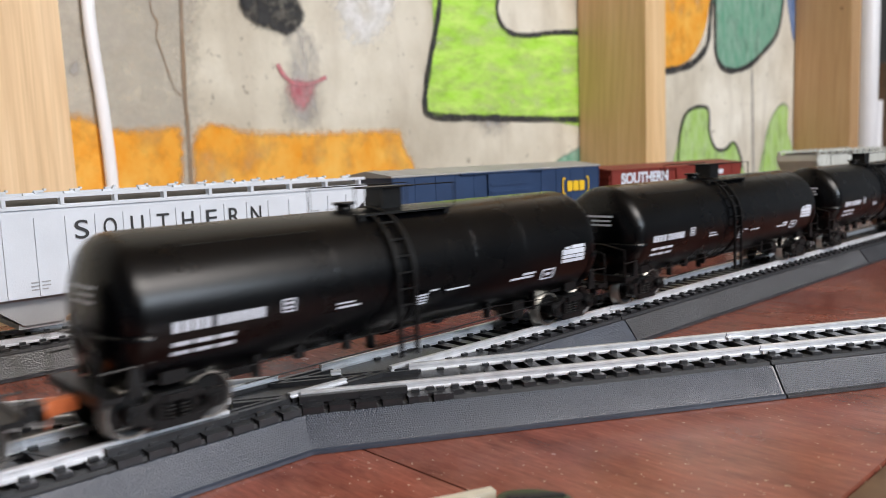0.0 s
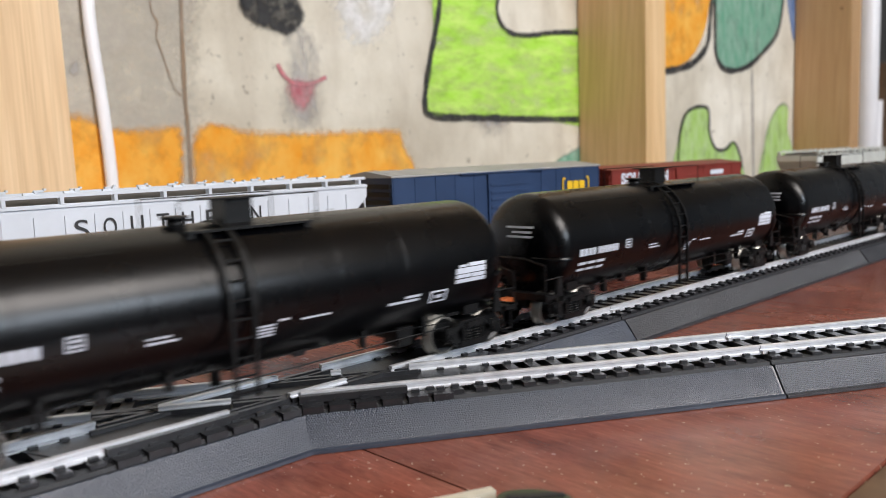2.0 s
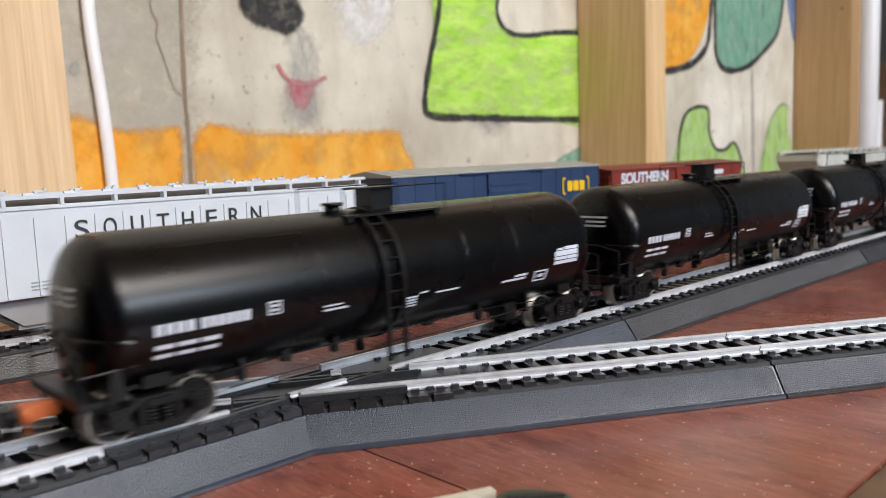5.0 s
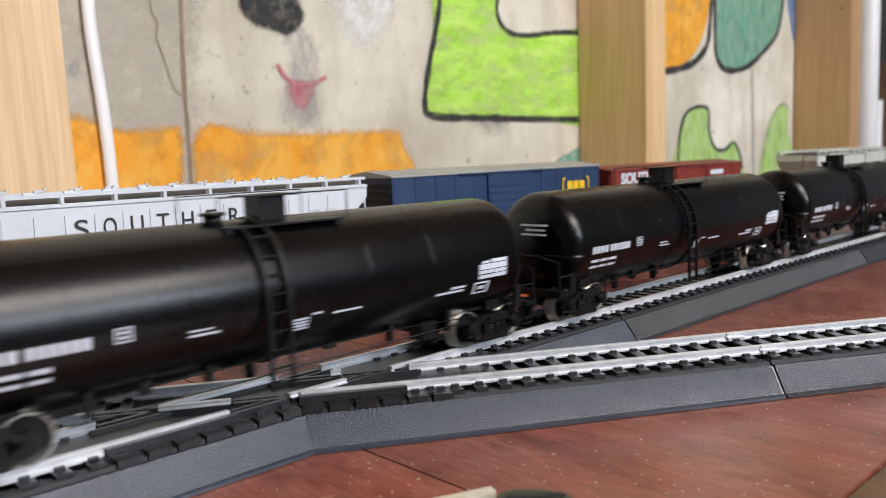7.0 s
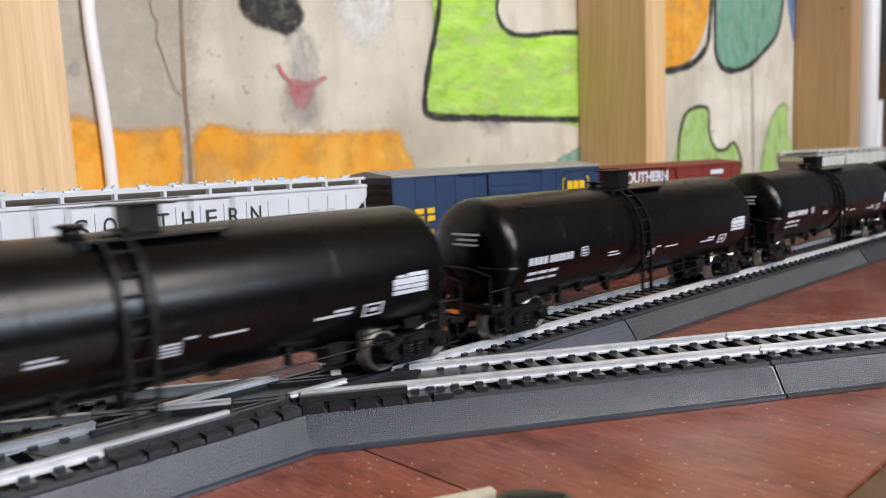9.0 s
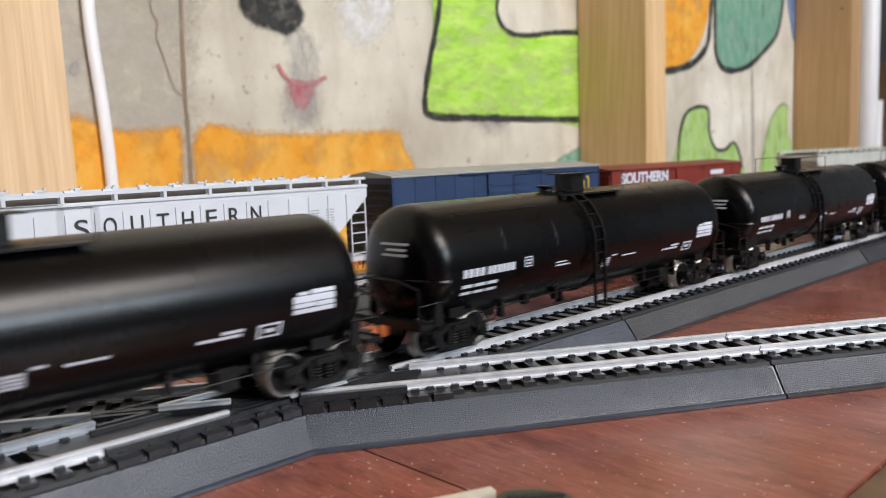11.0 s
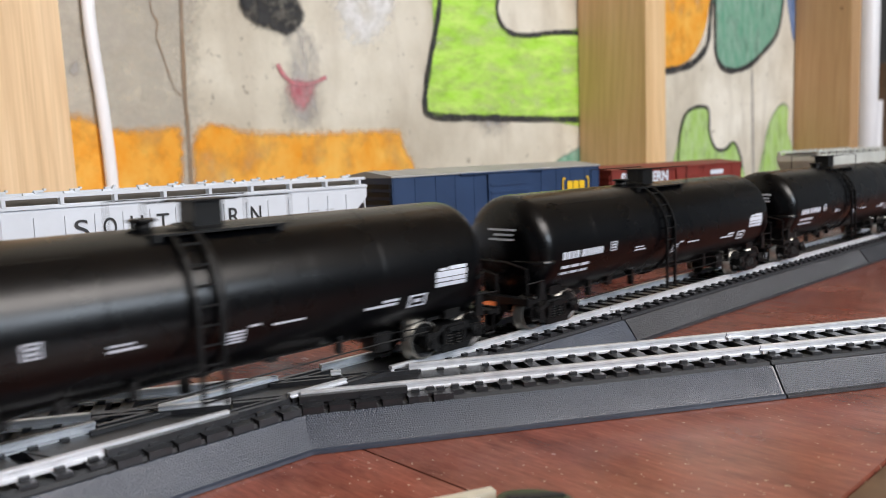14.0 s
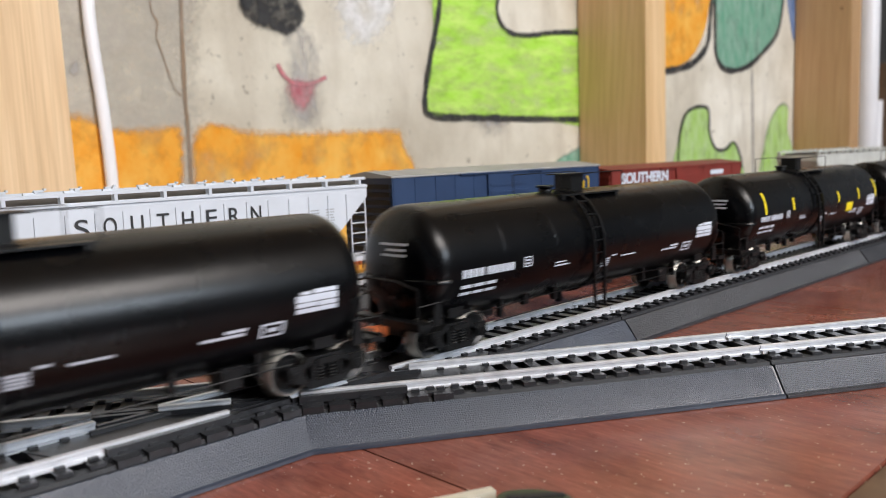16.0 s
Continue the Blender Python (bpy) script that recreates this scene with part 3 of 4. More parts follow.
def straight(at, length, label, ties=True):
    """One length of track that begins at the pose's origin."""
    t = thing("track_section", label, "model track", at, "track sections")
    bm = bmesh.new()
    bed_prism(bm, 0.0006, length - 0.0006)
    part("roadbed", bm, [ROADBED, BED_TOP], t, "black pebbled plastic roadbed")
    for y in (-HALF, HALF):
        bm = bmesh.new()
        rail_bar(bm, 0.0003, length - 0.0003, y)
        part("rail", bm, RAIL, t, "silver nickel rail")
        bm = bmesh.new()
        box(bm, -0.0055 + 0.006, 0.006, y - 0.0014, y + 0.0014, TIE_Z + 0.00002, TIE_Z + 0.0011)
        part("rail_joiner", bm, RAIL, t)
    if ties:
        put_ties(t, 0.003, length - 0.002)
    return t


def crossing():
    t = thing("track_crossing", "black plastic diamond crossing with silver rails", "model track", pose(CROSS_X, 0, 0), "track sections")
    other = pose(0, 0, 0, 0, 0, -TURN)
    bm = bmesh.new()
    bed_prism(bm, -REACH, REACH)
    part("roadbed", bm, [ROADBED_LIT, BED_TOP], t, "pebbled black plastic roadbed in a lighter lit tone")
    bm = bmesh.new()
    bed_prism(bm, -REACH, REACH, 0.0002)
    bm.transform(other)
    part("roadbed", bm, [ROADBED_LIT, BED_TOP], t, "pebbled black plastic roadbed in a lighter lit tone")
    pebbles(t, -REACH, -0.0048, ROADBED_LIT)
    pebbles(t, 0.0048, REACH - 0.0009, ROADBED_LIT, other)
    pebbles(t, 0.040, REACH - 0.0006, ROADBED_LIT)
    s, c = math.sin(radians(TURN)), math.cos(radians(TURN))
    near = HALF * (1 - c) / s
    gap = 0.0150
    for m, flip in ((Matrix(), 1), (other, -1)):
        for y in (-HALF, HALF):
            if flip > 0:
                black = [(-0.0198, -0.0035), (0.0135, 0.0285)] if y < 0 else [(-0.0437, -0.0288), (near + 0.001, near + gap)]
            elif y < 0:
                black = [(-0.0440, -0.0290), (-0.0125, 0.0040)]
            else:
                black = [(-near + 0.001, -near + gap), (0.0155, 0.0340)]
            x = -REACH
            for a, b in black + [(REACH, REACH)]:
                bm = bmesh.new()
                inlaid = a - x < 0.035
                rail_bar(bm, x, a, y, RAIL_Z - 0.0011 if inlaid else TIE_Z)
                bm.transform(m)
                part("rail", bm, RAIL, t, "silver nickel rail")
                if inlaid:
                    bm = bmesh.new()
                    box(bm, x + 0.0002, a - 0.0002, y - 0.0012, y + 0.0012, TIE_Z - 0.0001, RAIL_Z - 0.0011)
                    bm.transform(m)
                    part("rail_base", bm, TIE, t, "black plastic rail base")
                if b > a:
                    bm = bmesh.new()
                    box(bm, a + 0.0004, b - 0.0004, y - 0.0007, y + 0.0007, TIE_Z, TIE_Z + 0.0013)
                    box(bm, a - 0.002, b + 0.002, y + (0.0022 if y < 0 else -0.0031), y + (0.0031 if y < 0 else -0.0022), TIE_Z, TIE_Z + 0.0012)
                    bm.transform(m)
                    part("frog_insert", bm, TIE, t, "black plastic frog insert", bevel=0.0002)
                x = b
    bm = bmesh.new()
    lim = [(-0.052, -0.0105), (0.02, -0.0105), (0.045, -0.027), (0.062, -0.013), (0.052, 0.0105), (-0.02, 0.0105), (-0.045, 0.027), (-0.062, 0.013)]
    lo = [bm.verts.new((x, y, BED_Z - 0.0003)) for x, y in lim]
    hi = [bm.verts.new((x, y, TIE_Z + 0.0002)) for x, y in lim]
    bm.faces.new(hi)
    for i in range(8):
        bm.faces.new((lo[i], lo[(i + 1) % 8], hi[(i + 1) % 8], hi[i]))
    part("deck", bm, TIE, t, "black plastic centre deck")
    for m, x0, x1, y in ((Matrix(), -0.048, -0.0185, -HALF), (Matrix(), 0.0185, 0.048, HALF), (other, 0.0035, 0.030, -HALF), (other, -0.030, -0.0035, HALF)):
        bm = bmesh.new()
        e = -1 if y < 0 else 1
        box(bm, x0, x1, min(y + e * 0.0009, y + e * 0.0026), max(y + e * 0.0009, y + e * 0.0026), TIE_Z, RAIL_Z - 0.0007)
        bm.transform(m)
        part("frog_insert", bm, TIE, t, "black plastic frog insert", bevel=0.0002)
    put_ties(t, -REACH + 0.003, -0.047)
    put_ties(t, 0.036, REACH - 0.002)
    put_ties(t, -REACH + 0.003, -0.036, other)
    put_ties(t, 0.036, REACH - 0.002, other)
    # ribs that show along the deck's rim
    for m, x0, count, low in ((Matrix(), -0.0475, 8, 0.0), (other, 0.0040, 6, 0.0001)):
        for i in range(count):
            bm = bmesh.new()
            box(bm, x0 + i * PITCH, x0 + i * PITCH + 0.0050, -0.0143, -0.0100, BED_Z - 0.0003 - low, TIE_Z - low)
            box(bm, x0 + i * PITCH + 0.0014, x0 + i * PITCH + 0.0034, -0.0112, -0.0100, TIE_Z - low - 0.0001, TIE_Z + 0.0007)
            bm.transform(m)
            part("tie_end", bm, TIE, t, bevel=0.00015)
    for m, x0, x1, low in ((Matrix(), -0.0480, 0.0030, 0.0), (other, 0.0, 0.0420, 0.0001)):
        bm = bmesh.new()
        box(bm, x0, x1, -0.0118, -0.0096, BED_Z - 0.0004 - low, TIE_Z - 0.0004 - low)
        bm.transform(m)
        part("deck_sill", bm, TIE, t)
    return t


crossing()
LABEL_M, LABEL_D, LABEL_S = "straight model track with grey rails under the tank cars", "model track branching from the crossing over bare boards", "siding track under parked freight cars by the wall"
for i in range(10):
    section = straight(pose(CROSS_X + REACH + 0.229 * i, 0, 0), 0.229, LABEL_M)
    if i == 0:
        pebbles(section, 0.001, 0.228, ROADBED)
for i in range(1, 10):
    straight(pose(CROSS_X - REACH - 0.229 * i, 0, 0), 0.229, LABEL_M)
branch = pose(CROSS_X, 0, 0) @ pose(0, 0, 0, 0, 0, -TURN)
# branch pebbles use the lighter roadbed: sheen at this angle put into colour
pebbles(straight(branch @ pose(REACH, 0, 0), 0.075, LABEL_D), 0.0008, 0.0742, ROADBED_LIT)
straight(branch @ pose(-REACH - 0.10, 0, 0), 0.10, LABEL_D)
SIDE_Y = 0.1290
for i in range(5):
    straight(pose(-0.20 + 0.229 * i, SIDE_Y, 0), 0.229, LABEL_S, ties=True)

# ---- freight cars ----
WHEEL_R = 0.00525


def wheelset_mesh():
    bm = bmesh.new()
    for s in (-1, 1):
        rings = []
        seg = 28
        # inner flange, tread, outer rim, dished face, hub
        for y, r in ((0.0069, 0.0), (0.0069, 0.0062), (0.0076, 0.0062), (0.0079, 0.0054), (0.0102, 0.00525), (0.0102, 0.00480), (0.0082, 0.0041), (0.0082, 0.0016), (0.0096, 0.0015), (0.0096, 0.0)):
            rings.append([bm.verts.new((r * math.cos(2 * math.pi * i / seg), s * y, r * math.sin(2 * math.pi * i / seg))) for i in range(seg)] if r else [bm.verts.new((0, s * y, 0))])
        for k, (a, b) in enumerate(zip(rings, rings[1:])):
            for i in range(seg):
                j = (i + 1) % seg
                q = ([a[0]] if len(a) == 1 else [a[i], a[j]]) + ([b[0]] if len(b) == 1 else [b[j], b[i]])
                f = bm.faces.new(q)
                f.material_index = 1 if k in (1, 2, 3, 4) else 2 if k == 5 else 0
                f.smooth = k in (2, 3, 5)
    tube(bm, (0, -0.0069, 0), (0, 0.0069, 0), 0.001, 8)
    return mesh_of("wheelset", bm, [FRAME_BLACK, TREAD, WHEEL_FACE])


WHEELSET = wheelset_mesh()
BASE_W = 0.0178


def side_frame_mesh():
    """Cast frame: arched top member, sagging lower member, columns, springs and journal boxes."""
    bm = bmesh.new()
    h = BASE_W / 2
    plate(bm, [(-h - 0.0022, 0.0048), (-h - 0.0020, 0.0069), (-h + 0.0022, 0.0072), (-0.0048, 0.0090), (0.0048, 0.0090), (h - 0.0022, 0.0072), (h + 0.0020, 0.0069), (h + 0.0022, 0.0048), (h - 0.0016, 0.0055), (0.0044, 0.0074), (-0.0044, 0.0074), (-h + 0.0016, 0.0055)], -0.0012, 0.0011)
    for s in (-1, 1):
        plate(bm, [(s * (h + 0.0012), 0.0049), (s * (h - 0.0014), 0.0057), (s * 0.0046, 0.0031), (s * 0.0052, 0.0014)], -0.0010, 0.0009)
        box(bm, s * 0.0038 - 0.0006, s * 0.0038 + 0.0006, -0.0014, 0.0009, 0.0026, 0.0078)
        tube(bm, (s * h, -0.0022, WHEEL_R), (s * h, 0.0012, WHEEL_R), 0.0018, 12)
        tube(bm, (s * h, -0.0026, WHEEL_R), (s * h, -0.0021, WHEEL_R), 0.0011, 10)
        box(bm, s * h - 0.0021, s * h + 0.0021, -0.0017, -0.0011, WHEEL_R - 0.0010, WHEEL_R + 0.0024)
        for k in range(5):
            z = 0.0031 + k * 0.0008
            tube(bm, (s * 0.0016, -0.0004, z), (s * 0.0016, -0.0004, z + 0.0005), 0.00145, 10)
        tube(bm, (s * 0.0016, -0.0004, 0.0028), (s * 0.0016, -0.0004, 0.0072), 0.0009, 8)
    box(bm, -0.0054, 0.0054, -0.0015, 0.0010, 0.0013, 0.0030)
    box(bm, -0.0030, 0.0030, -0.0022, -0.0006, 0.0070, 0.0084)
    return mesh_of("side_frame", bm, FRAME_BLACK, 0.0002)


SIDE_FRAME = side_frame_mesh()


def truck(parent, x):
    bm = bmesh.new()
    box(bm, -0.0036, 0.0036, -0.0105, 0.0105, 0.0045, 0.0088)
    tube(bm, (0, 0, 0.0088), (0, 0, 0.0102), 0.0032, 16)
    for s in (-1, 1):
        box(bm, s * (BASE_W / 2 - 0.0002) - 0.0007 - s * 0.0066, s * (BASE_W / 2 - 0.0002) + 0.0007 - s * 0.0066, -0.0098, 0.0098, 0.0030, 0.0046)
    tr = part("truck", bm, FRAME_BLACK, parent, "black four-wheel bogie")
    tr.matrix_basis = pose(x, 0, 0)
    for s in (-1, 1):
        f = new("side_frame", SIDE_FRAME)
        f.parent = tr
        f.matrix_basis = pose(0, s * 0.0118, 0, 0, 0, 0 if s < 0 else 180)
        w = new("wheelset", WHEELSET)
        w.parent = tr
        w.matrix_basis = pose(s * BASE_W / 2, 0, WHEEL_R)
        tagged(w, "dark wheels with bright metal treads")
    return tr


def coupler(parent, x, s, mat, z=0.0078):
    bm = bmesh.new()
    box(bm, min(x, x + s * 0.0045), max(x, x + s * 0.0045), -0.0017, 0.0017, z - 0.0014, z + 0.0014)
    box(bm, min(x + s * 0.004, x + s * 0.0074), max(x + s * 0.004, x + s * 0.0074), -0.0021, 0.0020, z - 0.0016, z + 0.0016)
    tube(bm, (x + s * 0.0066, -0.0022, z - 0.0017), (x + s * 0.0066, -0.0022, z + 0.0017), 0.0010, 10)
    tube(bm, (x + s * 0.0062, -0.0012, z - 0.0042), (x + s * 0.0056, -0.0012, z - 0.0012), 0.0003, 6)
    return part("coupler", bm, mat, parent, "orange knuckle coupler" if mat is ORANGE else "", 0.0003)


TANK_R, TANK_Z, TANK_L = 0.0174, 0.0252, 0.0822
CAR_PITCH = 0.18283


def on_tank(bm, x0, x1, z0, z1, lift=0.00012, steps=5, slot=0):
    """A thin patch bent round the tank's near side."""
    r = TANK_R + lift
    row = []
    for i in range(steps + 1):
        z = z0 + (z1 - z0) * i / steps
        y = -math.sqrt(max(r * r - (z - TANK_Z) ** 2, 0))
        row.append((bm.verts.new((x0, y, z)), bm.verts.new((x1, y, z))))
    for (a, b), (c, d) in zip(row, row[1:]):
        bm.faces.new((a, b, d, c)).material_index = slot


def ladder_y(z, off=0.0016):
    r = TANK_R + off
    return -math.sqrt(max(r * r - (z - TANK_Z) ** 2, 0)) if z > TANK_Z else -r


def tank_car():
    car = thing("tank_car", "glossy black model tank car with white lettering", "tank car", pose(0, 0, RAIL_Z), "tank train")
    # tank with rounded heads
    cap = 0.0085
    prof = [(-TANK_L + cap * (1 - math.cos(math.pi / 2 * i / 18) ** 0.80), TANK_R * math.sin(math.pi / 2 * i / 18) ** 0.80) for i in range(19)]
    prof += [(-x - 0.0010, r) for x, r in reversed(prof)]
    bm = bmesh.new()
    spin_x(bm, prof, 72, 0, TANK_Z)
    tank = part("tank", bm, BLACK, car, "satin black cylindrical tank")
    bm = bmesh.new()
    tube(bm, (-0.0665, -0.0107, TANK_Z + 0.01375), (-0.0300, -0.0107, TANK_Z + 0.01375), 0.00012, 5)
    part("mould_seam", bm, BLACK, tank)
    for x in (-0.0520, -0.0280, 0.0200, 0.0410):
        bm = bmesh.new()
        spin_x(bm, [(x - 0.0004, TANK_R - 0.0001), (x - 0.0001, TANK_R + 0.00004), (x + 0.0001, TANK_R + 0.00004), (x + 0.0004, TANK_R - 0.0001)], 72, 0, TANK_Z)
        part("weld_ring", bm, BLACK, tank)
    # half-height shields over the lower tank heads
    for s in (-1, 1):
        bm = bmesh.new()
        rows = []
        for i in range(4, 19):
            ang = math.pi / 2 * i / 18
            r, x = (TANK_R + 0.0004) * math.sin(ang) ** 0.80, TANK_L + (0.0005 if s < 0 else -0.0005) - cap * (1 - math.cos(ang) ** 0.80)
            turn = math.acos(max(-1, min(1, -0.0028 / r)))
            rows.append([(s * x, r * math.sin(t), TANK_Z + r * math.cos(t)) for t in (turn + (2 * math.pi - 2 * turn) * k / 30 for k in range(31))])
        rows = [[bm.verts.new(p) for p in row] for row in rows]
        for a, b in zip(rows, rows[1:]):
            for k in range(30):
                bm.faces.new((a[k], a[k + 1], b[k + 1], b[k])).smooth = True
        top = [row[0] for row in reversed(rows)] + [row[-1] for row in rows]
        inner = [bm.verts.new((v.co.x - s * 0.0010, v.co.y, v.co.z)) for v in top]
        for k in range(len(top) - 1):
            bm.faces.new((top[k], top[k + 1], inner[k + 1], inner[k]))
        part("head_shield", bm, BLACK, car, "black half shield over the tank head")
    # dome housing, lid and valve on the top walkway
    bm = bmesh.new()
    box(bm, -0.0026, 0.0046, -0.0036, 0.0036, TANK_Z + TANK_R - 0.0016, 0.0478)
    dome = part("dome", bm, FRAME_BLACK, car, "black boxy manway housing", 0.0005)
    bm = bmesh.new()
    box(bm, -0.0058, 0.0078, -0.0048, 0.0048, 0.0478, 0.0482)
    part("lid", bm, FRAME_BLACK, dome, "flat black lid plate", 0.0001)
    bm = bmesh.new()
    tube(bm, (-0.0135, -0.001, TANK_Z + TANK_R - 0.001), (-0.0135, -0.001, 0.0440), 0.0022, 14)
    tube(bm, (-0.0135, -0.001, 0.0440), (-0.0135, -0.001, 0.0447), 0.0030, 14)
    part("valve", bm, FRAME_BLACK, car, "small black relief valve")
    for s in (-1, 1):
        bm = bmesh.new()
        box(bm, -0.0150, 0.0175, min(s * 0.0040, s * 0.0095), max(s * 0.0040, s * 0.0095), 0.0411, 0.0416)
        box(bm, -0.0148, -0.0130, min(s * 0.0045, s * 0.0092), max(s * 0.0045, s * 0.0092), 0.0395, 0.0411)
        box(bm, 0.0155, 0.0173, min(s * 0.0045, s * 0.0092), max(s * 0.0045, s * 0.0092), 0.0395, 0.0411)
        part("walkway", bm, FRAME_BLACK, car, "black grating walkway", 0.0001)
        bm = bmesh.new()
        y = s * 0.0102
        wire(bm, [(-0.0168, y, 0.0410), (-0.0168, y, 0.0484), (0.0183, y, 0.0484), (0.0183, y, 0.0410)], 0.00018)
        part("handrail", bm, FRAME_BLACK, car, "thin black wire handrail")
        # ladder bent over the tank's side
        zs = [0.0412, 0.0395, 0.0370, 0.0330, 0.0290, 0.0250, 0.0200, 0.0150, 0.0100, 0.0050]
        ladder = None
        for x in (-0.0108, -0.0054):
            bm = bmesh.new()
            pts = [(x, -s * ladder_y(z, 0.0010), z) for z in zs]
            rings = [[bm.verts.new((px + dx, py + dy * s, pz)) for dx, dy in ((-0.0004, 0.0), (0.0004, 0.0), (0.0004, 0.0009), (-0.0004, 0.0009))] for px, py, pz in pts]
            for a, b in zip(rings, rings[1:]):
                for i in range(4):
                    bm.faces.new((a[i], a[(i + 1) % 4], b[(i + 1) % 4], b[i]))
            bm.faces.new(rings[0])
            bm.faces.new(rings[-1][::-1])
            if ladder is None:
                ladder = part("ladder", bm, FRAME_BLACK, car, "black side ladder")
            else:
                part("ladder_stile", bm, FRAME_BLACK, ladder)
        for z in [0.0392, 0.0350, 0.0308, 0.0266, 0.0224, 0.0182, 0.0140, 0.0098, 0.0062]:
            bm = bmesh.new()
            y = -s * ladder_y(z, 0.0011)
            tube(bm, (-0.0108, y, z), (-0.0054, y, z), 0.00028, 5)
            part("rung", bm, FRAME_BLACK, ladder)
    # strap beside the ladder
    bm = bmesh.new()
    spin_x(bm, [(-0.0046, TANK_R), (-0.0046, TANK_R + 0.0005), (-0.0034, TANK_R + 0.0005), (-0.0034, TANK_R)], 72, 0, TANK_Z)
    part("strap", bm, FRAME_BLACK, car)
    # underframe
    for s in (-1, 1):
        bm = bmesh.new()
        box(bm, min(s * 0.044, s * 0.082), max(s * 0.044, s * 0.082), -0.0042, 0.0042, 0.0062, 0.0105)
        part("centre_sill", bm, FRAME_BLACK, car, bevel=0.0002)
        bm = bmesh.new()
        plate(bm, [(s * 0.0655, 0.0104), (s * 0.0712, 0.0104), (s * 0.0712, 0.0142), (s * 0.0655, 0.0142)], -0.0125, 0.0125)
        part("bolster", bm, FRAME_BLACK, car, bevel=0.0002)
        bm = bmesh.new()
        box(bm, min(s * 0.0600, s * 0.0775), max(s * 0.0600, s * 0.0775), -0.0105, 0.0105, 0.0104, 0.0140)
        part("cradle", bm, FRAME_BLACK, car, bevel=0.0003)
        for y in (-0.0140, 0.0140):
            bm = bmesh.new()
            plate(bm, [(s * 0.0755, 0.0098), (s * 0.0790, 0.0098), (s * 0.0782, 0.0165), (s * 0.0765, 0.0165)], y - 0.0006, y + 0.0006)
            part("saddle", bm, FRAME_BLACK, car)
    for s in (-1, 1):
        bm = bmesh.new()
        box(bm, min(s * 0.0800, s * 0.0850), max(s * 0.0800, s * 0.0850), -0.0152, 0.0152, 0.0096, 0.0108)
        box(bm, min(s * 0.0838, s * 0.0850), max(s * 0.0838, s * 0.0850), -0.0152, 0.0152, 0.0090, 0.0112)
        part("end_sill", bm, FRAME_BLACK, car, "black end platform", 0.0002)
        bm = bmesh.new()
        x = s * 0.0846
        wire(bm, [(x, -0.0146, 0.0110), (x, -0.0146, 0.0205), (x, -0.0060, 0.0222), (x, 0.0060, 0.0222), (x, 0.0146, 0.0205), (x, 0.0146, 0.0110)], 0.0003)
        part("end_railing", bm, FRAME_BLACK, car, "thin black end railing")
        for y in (-0.0146, 0.0146):
            bm = bmesh.new()
            tube(bm, (x, y, 0.0158), (s * 0.0735, y * 1.02, 0.0162), 0.00025, 6)
            part("grab_iron", bm, FRAME_BLACK, car)
        for y in (-0.0146, 0.0146):
            bm = bmesh.new()
            wire(bm, [(s * 0.0828, y, 0.0098), (s * 0.0828, y, 0.0040), (s * 0.0792, y, 0.0040), (s * 0.0792, y, 0.0098)], 0.0003)
            part("stirrup", bm, FRAME_BLACK, car)
        coupler(car, s * 0.0845, s, ORANGE if s < 0 else FRAME_BLACK)
    # brake gear under the belly
    bm = bmesh.new()
    tube(bm, (-0.052, -0.0118, 0.0062), (0.060, -0.0112, 0.0078), 0.0002, 6)
    part("brake_rod", bm, FRAME_BLACK, car, "thin black brake rod")
    for x, w, h, y in ((-0.048, 0.0012, 0.0050, -0.0105), (-0.036, 0.0024, 0.0030, -0.010), (-0.022, 0.0014, 0.0034, -0.0105), (0.012, 0.0030, 0.0030, -0.008), (0.030, 0.0012, 0.0042, -0.0105), (0.0505, 0.0012, 0.0050, -0.0108)):
        bm = bmesh.new()
        box(bm, x - w / 2, x + w / 2, y - 0.001, y + 0.001, 0.0118 - h, 0.0135)
        part("bracket", bm, FRAME_BLACK, car, bevel=0.0002)
    bm = bmesh.new()
    box(bm, 0.0415, 0.0465, -0.0108, -0.0050, 0.0052, 0.0104)
    tube(bm, (0.0440, -0.0112, 0.0078), (0.0440, -0.0060, 0.0078), 0.0022, 12)
    part("brake_valve", bm, FRAME_BLACK, car, "black brake valve box", 0.0003)
    bm = bmesh.new()
    wire(bm, [(-0.0620, -0.0128, 0.0100), (-0.0300, -0.0135, 0.0112), (0.0300, -0.0135, 0.0112), (0.0600, -0.0120, 0.0092)], 0.00018, 5)
    part("train_pipe", bm, FRAME_BLACK, car)
    bm = bmesh.new()
    tube(bm, (-0.006, 0, 0.0040), (-0.006, 0, 0.0085), 0.0013, 12)
    part("outlet", bm, FRAME_BLACK, car)
    for x in (-0.0683, 0.0683):
        truck(car, x)
    # lettering as unreadable white bars
    def mark(rows, label):
        bm = bmesh.new()
        for r in rows:
            on_tank(bm, r[0], r[1], r[2] + 0.0010, r[3] + 0.0010)
        part("lettering", bm, WHITE, tank, label)

    glyphs = []
    for x, w in ((-0.0700, 0.00165), (-0.0677, 0.00165), (-0.0654, 0.00165), (-0.0631, 0.0016), (-0.0600, 0.00145), (-0.0580, 0.00145), (-0.0560, 0.00145), (-0.0540, 0.00145), (-0.0520, 0.00145), (-0.0500, 0.0014)):
        glyphs.append((x, x + w, 0.0208, 0.0232))
    mark(glyphs, "white reporting-mark bars")
